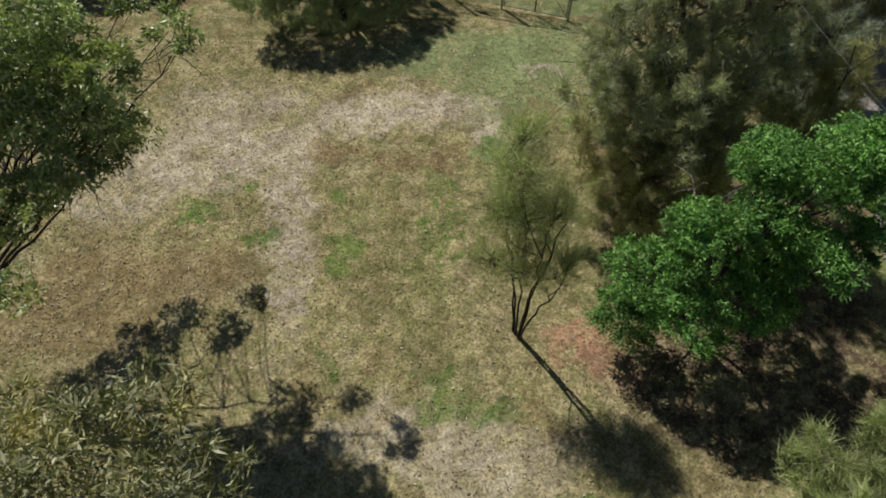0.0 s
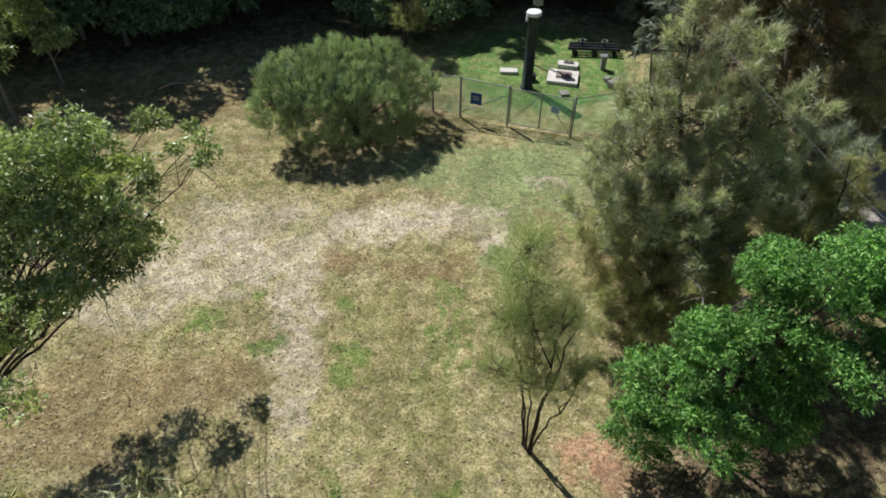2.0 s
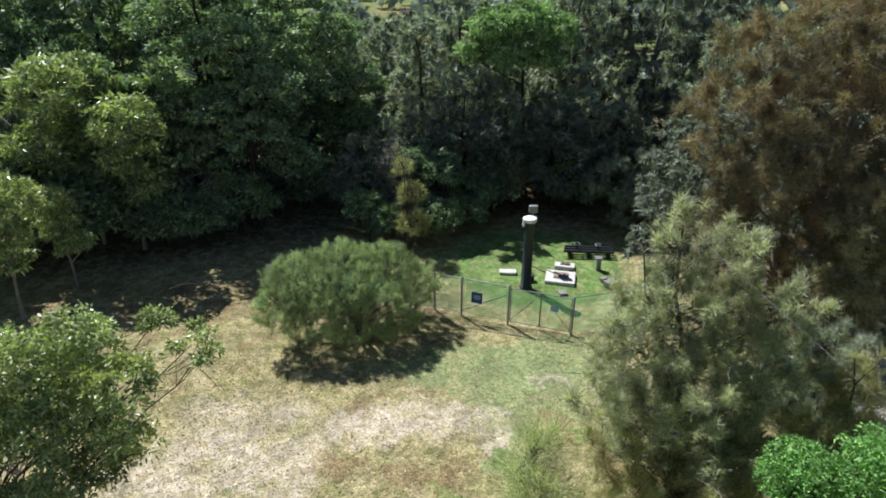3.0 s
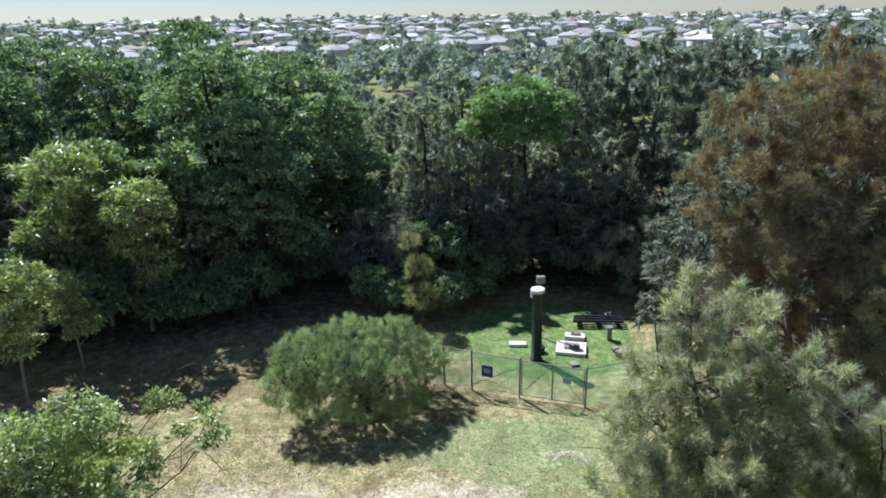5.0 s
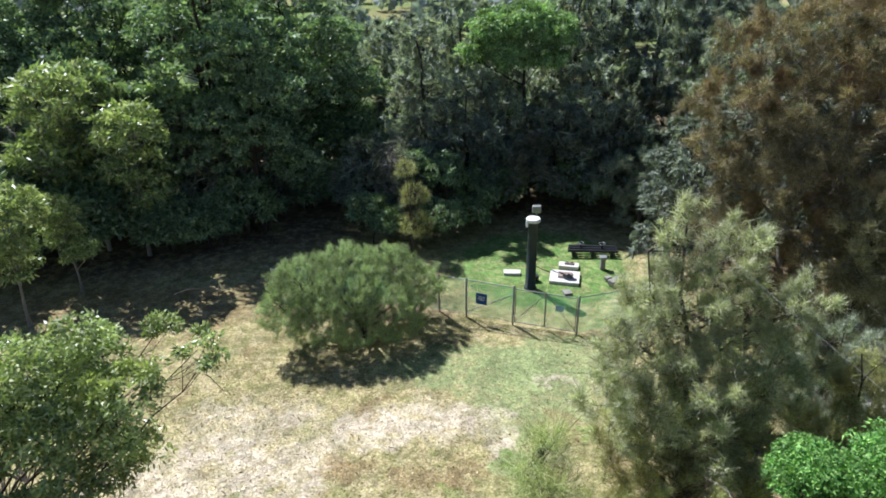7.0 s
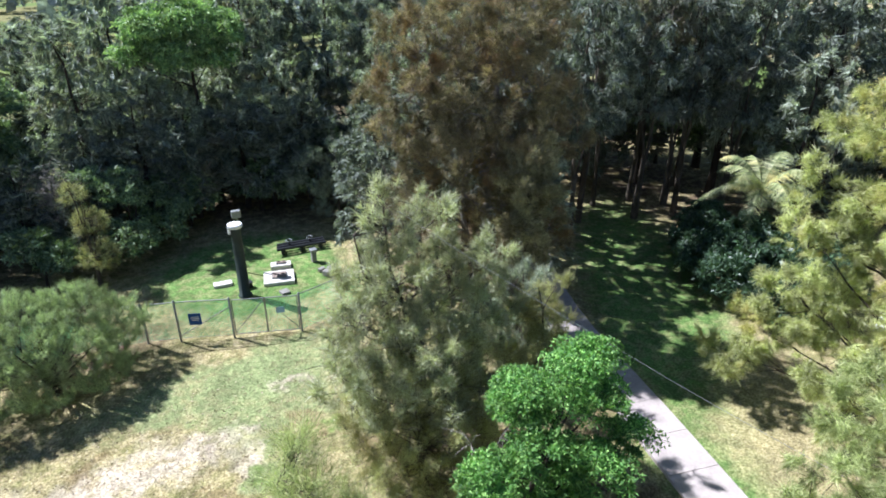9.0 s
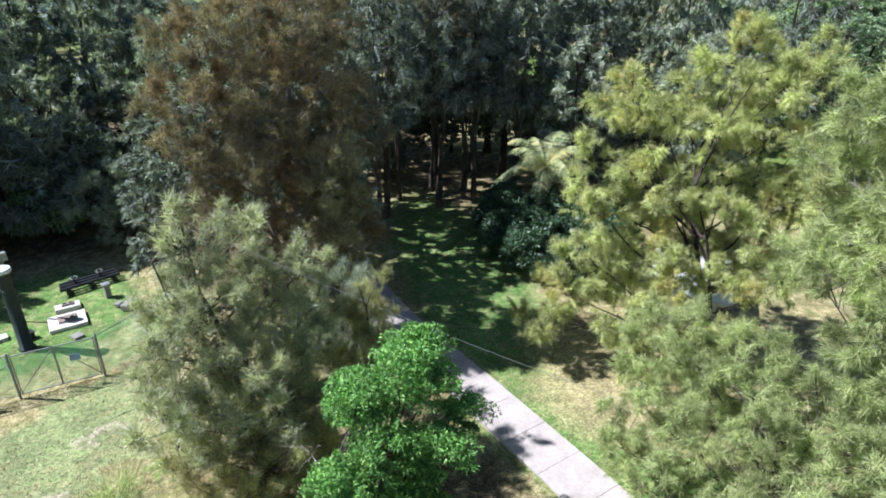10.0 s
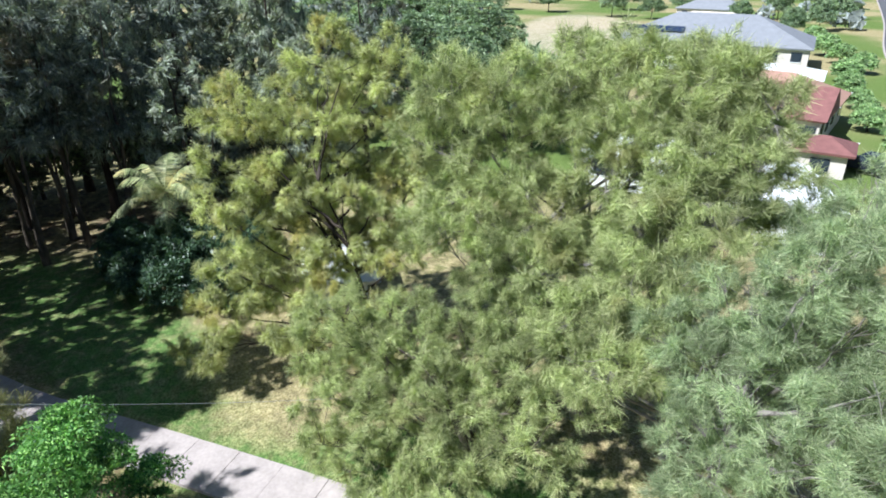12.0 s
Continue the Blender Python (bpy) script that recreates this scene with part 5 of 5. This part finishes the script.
for x, y, turn, sc in ((150.0, -62.0, 20, 1.5), (165.0, -72.0, 80, 1.6), (140.0, -53.0, 140, 1.3), (175.0, -62.0, 200, 1.7), (185.0, -42.0, 260, 1.8), (178.0, -22.0, 320, 1.8), (190.0, -6.0, 10, 1.8), (172.0, -31.0, 70, 1.5), (196.0, 8.0, 120, 2.0), (152.0, -46.0, 180, 1.4), (205.0, -80.0, 230, 2.0), (200.0, -28.0, 290, 2.0)):
    planted(under, x, y, turn, sc, 1.3, "dark green tree among the houses beyond the paddock")


# ---------- palm and hedge ----------
def palm(x, y, h):
    rng = np.random.default_rng(44)
    ob = thing("palm_tree", x, y, 0, 0, "feather palm with arching sunlit yellow-green fronds", "palm")
    line = np.array([(0, 0, -0.1), (0.05, 0, h * 0.5), (0.02, 0.05, h)])
    part("trunk", [(*tube(line, [0.19, 0.14, 0.12], 10), 0)], M_BARK, ob, smooth=True)
    for k in range(17):
        a = k * 2.399 + rng.normal() * 0.1
        up = 1.0 - 0.95 * (k / 17)
        d = np.array([math.cos(a), math.sin(a), 0])
        length = 3.5 + 0.5 * rng.random()
        s = np.linspace(0, 1, 12)
        rib = np.array([0.02, 0.05, h]) + d * (length * s * (0.55 + 0.35 * (1 - abs(up))))[:, None] + np.array([0, 0, 1.0]) * (length * (up * s - 0.62 * s ** 2.4))[:, None]
        v, f = [], []
        for i in range(1, 11):
            t = unit(rib[i + 1] - rib[i])
            across = unit(np.cross(t, np.array([0, 0, 1.0])))
            for q in range(4):
                base = rib[i] + (rib[i + 1] - rib[i]) * q / 4
                ln = 0.75 * math.sin(math.pi * (0.12 + 0.85 * (i + q / 4) / 11)) + 0.08
                for sgn in (-1, 1):
                    w = unit(across * sgn + t * 0.5 + np.array([0, 0, -0.35 - 0.3 * rng.random()]))
                    o = len(v)
                    v += [base - t * 0.03, base + t * 0.03, base + w * ln]
                    f.append((o, o + 1, o + 2))
        frond = part("frond", [(np.array(v), np.array(f), 0)], M_PALM, ob)
        part("rib", [(*tube(rib, np.linspace(0.025, 0.006, 12), 4), 0)], M_PALM, frond)


palm(27.8, 17.5, 4.1)
hedge = tree("hedge_shrub", "dark glossy green hedge shrub by the park lawn, coloured as if shaded", (24.6, 17.6, 0),
     [(0, 0, 1.1, 1.4, 1.2, 1.1)], "leaf", M_HEDGE_SHADED, M_BARK_DARK, 45, tips=46, per_tip=130, size=0.2, width=0.1, clump=0.42, trunk=0.06, limbs=2, category="shrub", group="hedge", plain=True)
for x, y, turn, sc in ((26.2, 19.4, 30, 1.0), (23.8, 15.4, 100, 1.0), (25.6, 15.6, 200, 1.25), (24.0, 13.4, 280, 0.95), (27.6, 17.0, 60, 1.2), (26.2, 13.4, 320, 1.2), (28.4, 20.8, 10, 0.9), (28.6, 14.6, 150, 1.3)):
    planted(hedge, x, y, turn, sc)


# ---------- houses beside the park ----------
def roof_bm(sx, sy, z, rise, over=0.45, hip=True):
    """A hipped or gabled roof with thickness over a plan of sx by sy, eaves at z."""
    a, b = sx / 2 + over, sy / 2 + over
    ridge = max(0.2, a - b) if hip else a
    bm = bmesh.new()
    e = [bm.verts.new((x, y, z)) for x, y in ((-a, -b), (a, -b), (a, b), (-a, b))]
    r = [bm.verts.new((-ridge, 0, z + rise)), bm.verts.new((ridge, 0, z + rise))]
    bm.faces.new((e[0], e[1], r[1], r[0]))
    bm.faces.new((e[2], e[3], r[0], r[1]))
    bm.faces.new((e[1], e[2], r[1]))
    bm.faces.new((e[3], e[0], r[0]))
    bmesh.ops.recalc_face_normals(bm, faces=bm.faces)
    bmesh.ops.solidify(bm, geom=bm.faces[:], thickness=0.18)
    return bm


def house(x, y, turn, sx, sy, wall_h, rise, roof, label, hip=True, wall=None, windows=(4, 2), name="house"):
    ob = thing(name, x, y, 0, turn, label, "house" if name == "house" else "shed")
    bm = bmesh.new()
    box_bm(sx, sy, wall_h + 0.3, (0, 0, -0.3), 0, bm)
    if not hip:
        for s in (-1, 1):
            v = [bm.verts.new((s * sx / 2, q * sy / 2, wall_h)) for q in (-1, 1)] + [bm.verts.new((s * sx / 2, 0, wall_h + rise * 0.82))]
            bm.faces.new(v)
    part("wall", bm, wall or M_WALL, ob)
    part("roof", roof_bm(sx, sy, wall_h, rise, 0.45, hip), roof, ob)
    part("gutter", [(*tube([(-sx / 2 - 0.5, -sy / 2 - 0.52, wall_h - 0.05), (sx / 2 + 0.5, -sy / 2 - 0.52, wall_h - 0.05)], [0.07, 0.07], 6), 0)], M_WHITE, ob)
    for side in (-1, 1):
        for k in range(windows[0]):
            u = (k + 0.5) / windows[0] * sx - sx / 2
            w = part("window", box_bm(1.3, 0.08, 1.2, (u, side * (sy / 2 + 0.03), wall_h - 1.75), 0.01), M_GLASS, ob)
            part("window_frame", box_bm(1.45, 0.05, 0.09, (u, side * (sy / 2 + 0.05), wall_h - 1.84), 0.01), M_WHITE, w)
        for k in range(windows[1]):
            u = (k + 0.5) / windows[1] * sy - sy / 2
            part("window", box_bm(0.08, 1.2, 1.2, (side * (sx / 2 + 0.03), u, wall_h - 1.75), 0.01), M_GLASS, ob)
    return ob


house(65.7, -23.5, 60, 13, 8.5, 2.7, 2.1, M_ROOF_ORANGE, "low house with a hipped terracotta tile roof")
house(58.3, -22.7, 60, 7.0, 6.0, 2.7, 2.2, M_ROOF_RED, "pale rendered house wing with a red tile gable roof", hip=False)
house(49.3, -22.8, 64, 3.4, 3.4, 1.9, 0.8, M_ROOF_RED, "small shed with a red roof in a garden", windows=(1, 0), name="shed")
big = house(102.9, -28.0, 68, 26, 15, 3.6, 3.4, M_ROOF_GREY, "large building with a slate-grey hipped roof and solar panels", windows=(9, 4))
for k in range(8):
    part("solar_panel", box_bm(1.0, 1.6, 0.05, (k * 1.04, 0, 0), 0.01), M_SOLAR, big).matrix_basis = pose(4.0, 5.2, 5.0, -22, 0, 0)
house(80.8, -24.6, 66, 19, 6.0, 2.6, 0.9, M_ROOF_WHITE, "long low outbuilding with a bright white sheet roof", windows=(5, 1), name="house")
house(45.0, -11.0, 68, 11, 7, 2.6, 1.0, M_ROOF_WHITE, "white-roofed house behind the she-oaks", wall=M_WHITE)
house(37.5, -15.8, -8, 8.0, 3.4, 2.6, 0.5, M_ROOF_WHITE, "low carport with a bright white sheet roof dappled by tree shade", hip=False, wall=M_WHITE, windows=(2, 0), name="shed")
house(25.6, 8.2, 20, 3.4, 2.4, 1.8, 0.5, M_ROOF_WHITE, "small shed with a white sheet roof behind the trees", wall=M_WHITE, windows=(1, 0), name="shed")
house(129.1, -34.2, 66, 16, 9, 3.0, 2.2, M_WALL, "distant pale-roofed house along the street")
house(170.0, -45.0, 66, 15, 10, 3.0, 2.4, M_ROOF_GREY, "distant grey-roofed house along the street")


def road():
    line, total = along([(52.0, -46.0), (75.0, -50.0), (110.0, -60.5), (180.0, -93.0), (320.0, -155.0)], 40)
    head = np.gradient(line, axis=0)
    head = head / np.linalg.norm(head, axis=1)[:, None]
    side = np.stack([head[:, 1], -head[:, 0]], 1)
    for name, off, half, z, mat, label in (("road", 0.0, 3.4, 0.03, M_ASPHALT, "grey asphalt suburban street"), ("kerb", -3.55, 0.15, 0.14, M_CONCRETE, "concrete kerb along the street"), ("kerb", 3.55, 0.15, 0.14, M_CONCRETE, "concrete kerb along the street")):
        v, f = [], []
        for p, s in zip(line, side):
            for u, zz in ((-half, -0.1), (-half, z), (half, z), (half, -0.1)):
                q = p + s * (off + u)
                v.append((q[0], q[1], zz))
        for i in range(len(line) - 1):
            for k in range(3):
                f.append((4 * i + k, 4 * i + k + 1, 4 * i + 5 + k, 4 * i + 4 + k))
        tagged(part(name, [(np.array(v), np.array(f), 0)], mat), label, name, kind="structure")


road()


def car(x, y, turn, paint, label):
    ob = thing("car", x, y, 0.03, turn, label, "car", "parked cars")
    bm = bmesh.new()
    box_bm(4.3, 1.75, 0.62, (0, 0, 0.28), 0.12, bm)
    part("body", bm, paint, ob)
    bm = bmesh.new()
    v = [bm.verts.new(p) for p in ((-1.5, -0.78, 0.88), (1.1, -0.78, 0.88), (1.1, 0.78, 0.88), (-1.5, 0.78, 0.88), (-1.0, -0.62, 1.42), (0.45, -0.62, 1.42), (0.45, 0.62, 1.42), (-1.0, 0.62, 1.42))]
    for q in ((0, 1, 2, 3), (4, 5, 6, 7), (0, 1, 5, 4), (1, 2, 6, 5), (2, 3, 7, 6), (3, 0, 4, 7)):
        bm.faces.new([v[i] for i in q])
    part("cabin", bm, M_GLASS, ob)
    part("car_roof", box_bm(1.5, 1.3, 0.05, (-0.28, 0, 1.41), 0.02), paint, ob)
    for sx in (-1.3, 1.35):
        for sy in (-0.8, 0.8):
            wheel = part("wheel", [(*tube([(sx, sy - 0.1, 0.31), (sx, sy + 0.1, 0.31)], [0.31, 0.31], 14), 0)], M_BLACK, ob)
            part("rim", [(*tube([(sx, sy - 0.105, 0.31), (sx, sy + 0.105, 0.31)], [0.18, 0.18], 10), 0)], M_STEEL, wheel)


M_CAR_DARK = plain_mat("car_paint_dark", (0.03, 0.035, 0.045), 0.25, 0.3, 0.1, 1)
M_CAR_SILVER = plain_mat("car_paint_silver", (0.45, 0.46, 0.47), 0.3, 0.5, 0.1, 1)
car(49.0, -26.2, 40, M_CAR_DARK, "dark car parked beside a house")
car(112.0, -58.6, -24, M_CAR_DARK, "dark car parked along the street")
car(122.0, -67.6, -24, M_CAR_SILVER, "silver car parked along the street")
garden = tree("garden_shrub", "bright green clipped garden shrub", (62.0, -32.0, 0),
     [(0, 0, 1.1, 1.3, 1.2, 1.0)], "leaf", M_BRIGHT, M_BARK_DARK, 47, tips=50, per_tip=90, size=0.28, width=0.16, clump=0.5, trunk=0.08, limbs=2, category="shrub", group="garden shrubs", plain=True)
for x, y, turn, sc in ((72, -35.5, 40, 0.9), (80, -38, 80, 1.0), (88, -41, 130, 1.2), (68, -34.5, 60, 0.8), (95, -46, 10, 1.2), (53, -30.5, 300, 0.9), (58, -32.5, 200, 0.8), (112, -48, 90, 1.4), (90, -18, 50, 1.4), (83, -14, 150, 1.4), (120, -26, 20, 1.6), (104, -47, 250, 1.2), (122, -50, 20, 1.5), (100, -12, 70, 1.3)):
    planted(garden, x, y, turn, sc, 1.0, "bright green garden shrub between the houses")

# ---------- distance ----------
def scatter_far(seed, count, r0, r1, a0, a1):
    rng = np.random.default_rng(seed)
    r = np.sqrt(rng.random(count) * (r1 ** 2 - r0 ** 2) + r0 ** 2)
    a = np.radians(a0 + (a1 - a0) * rng.random(count))
    return rng, r * np.cos(a), r * np.sin(a)


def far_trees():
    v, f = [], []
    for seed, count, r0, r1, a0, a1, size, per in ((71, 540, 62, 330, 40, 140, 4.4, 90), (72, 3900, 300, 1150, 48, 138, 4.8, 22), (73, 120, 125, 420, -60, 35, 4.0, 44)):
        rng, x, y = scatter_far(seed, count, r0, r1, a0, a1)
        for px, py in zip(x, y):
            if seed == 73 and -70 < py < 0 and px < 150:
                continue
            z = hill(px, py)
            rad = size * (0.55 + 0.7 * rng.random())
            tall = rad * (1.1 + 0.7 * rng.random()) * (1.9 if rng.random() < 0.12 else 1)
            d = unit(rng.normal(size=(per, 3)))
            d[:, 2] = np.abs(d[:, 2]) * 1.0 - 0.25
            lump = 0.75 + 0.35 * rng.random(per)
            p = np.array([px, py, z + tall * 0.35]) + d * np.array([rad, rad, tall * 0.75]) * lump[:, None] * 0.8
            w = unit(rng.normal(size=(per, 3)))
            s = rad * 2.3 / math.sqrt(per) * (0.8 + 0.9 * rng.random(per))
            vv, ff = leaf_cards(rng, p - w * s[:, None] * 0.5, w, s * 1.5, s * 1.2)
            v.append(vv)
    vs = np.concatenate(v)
    ob = part("distant_trees", [(vs, np.arange(len(vs)).reshape(-1, 4), 0)], M_HAZED_LEAF)
    tagged(ob, "distant trees between the houses of a suburb, coloured pale as if hazed", "trees", kind="stuff")


far_trees()


def far_houses():
    rng, x, y = scatter_far(81, 1500, 330, 1150, 48, 138)
    v, wall, roofs = [], [], [[], [], [], []]
    for px, py in zip(x, y):
        z = hill(px, py)
        w, d, h = 4 + 4.5 * rng.random(), 3.5 + 2.5 * rng.random(), 3.2 + 3.0 * (rng.random() < 0.4)
        c, s = math.cos(q := rng.random() * 3.14), math.sin(q)
        o = len(v)
        for zz, ex in ((z - 3, 0), (z + h, 0), (z + h, 0.5)):
            for u, t in ((-w - ex, -d - ex), (w + ex, -d - ex), (w + ex, d + ex), (-w - ex, d + ex)):
                v.append((px + u * c - t * s, py + u * s + t * c, zz))
        for u in (-w * 0.5, w * 0.5):
            v.append((px + u * c, py + u * s, z + h + 2.2))
        for k in range(4):
            wall.append((o + k, o + (k + 1) % 4, o + 4 + (k + 1) % 4, o + 4 + k))
        r = roofs[int(rng.choice(4, p=(0.16, 0.34, 0.2, 0.3)))]
        r += [(o + 8, o + 9, o + 13, o + 12), (o + 10, o + 11, o + 12, o + 13), (o + 9, o + 10, o + 13, o + 13), (o + 11, o + 8, o + 12, o + 12)]
    vs = np.array(v)
    tri = lambda quads: np.array([(a, b, c) for a, b, c, d in quads] + [(a, c, d) for a, b, c, d in quads if c != d])
    empty = np.zeros((0, 3))
    chunks = [(vs, np.array(wall), 0)] + [(empty, tri(r) - len(vs), k + 1) for k, r in enumerate(roofs)]
    ob = part("distant_houses", chunks, [M_HAZED_WALL, *M_HAZED_ROOFS])
    tagged(ob, "pale houses of a suburb spread over a distant ridge, greyed as if hazed", "houses", kind="stuff")


far_houses()


# ---------- overhead line ----------
def cable():
    ob = thing("overhead_cable", 0, 0, 0, 0, "thin pale overhead service cable sagging between the trees", "cable")
    a, b = np.array([6.4, 13.8, 8.6]), np.array([15.2, 4.2, 2.6])
    s = np.linspace(0, 1, 24)[:, None]
    line = a * (1 - s) + b * s - np.array([0, 0, 1.0]) * (4 * s * (1 - s)) * 0.25
    part("wire", [(*tube(line, np.full(24, 0.0055), 5), 0)], M_CABLE, ob)


cable()


# ---------- grass ----------
def grass():
    rng = np.random.default_rng(91)
    n = 90000
    x = rng.random(n) * 26 - 13
    y = 3 + rng.random(n) ** 0.8 * 24
    keep = np.array([noise.noise((a * 0.7, b * 0.7, 3)) + 0.5 * noise.noise((a * 2.3, b * 2.3, 8)) > -0.15 for a, b in zip(x, y)])
    x, y = x[keep], y[keep]
    n = len(x)
    z = np.array([0.10 * noise.noise((a * 0.25, b * 0.25, 1)) + 0.035 * noise.noise((a * 1.3, b * 1.3, 5)) - 0.08 for a, b in zip(x, y)])
    at = np.stack([x, y, z], 1)
    way = unit(rng.normal(size=(n, 3)) * np.array([0.8, 0.8, 0.2]) + np.array([0, 0, 0.7]))
    v, f = leaf_cards(rng, at, way, 0.05 + 0.08 * rng.random(n), 0.012 + 0.016 * rng.random(n), True)
    tagged(part("grass", [(v, f, 0)], M_BLADE), "short dry grass with green tufts", "grass", kind="stuff")
    m = 15000
    x = rng.random(m) ** 1.5 * 24 - 12
    y = 2.5 + rng.random(m) ** 1.2 * 19
    z = np.array([0.10 * noise.noise((a * 0.25, b * 0.25, 1)) + 0.035 * noise.noise((a * 1.3, b * 1.3, 5)) - 0.03 for a, b in zip(x, y)])
    way = unit(rng.normal(size=(m, 3)) * np.array([1, 1, 0.12]))
    v, f = leaf_cards(rng, np.stack([x, y, z], 1), way, 0.05 + 0.08 * rng.random(m), 0.018 + 0.03 * rng.random(m))
    litter = leaf_mat("fallen_leaf", (0.1, 0.065, 0.035), (0.24, 0.175, 0.1), (0.42, 0.34, 0.22), None, through_light=0.1, rough=0.8)
    tagged(part("fallen_leaves", [(v, f, 0)], litter), "dry fallen leaves strewn over the grass", "leaf litter", kind="stuff")


grass()
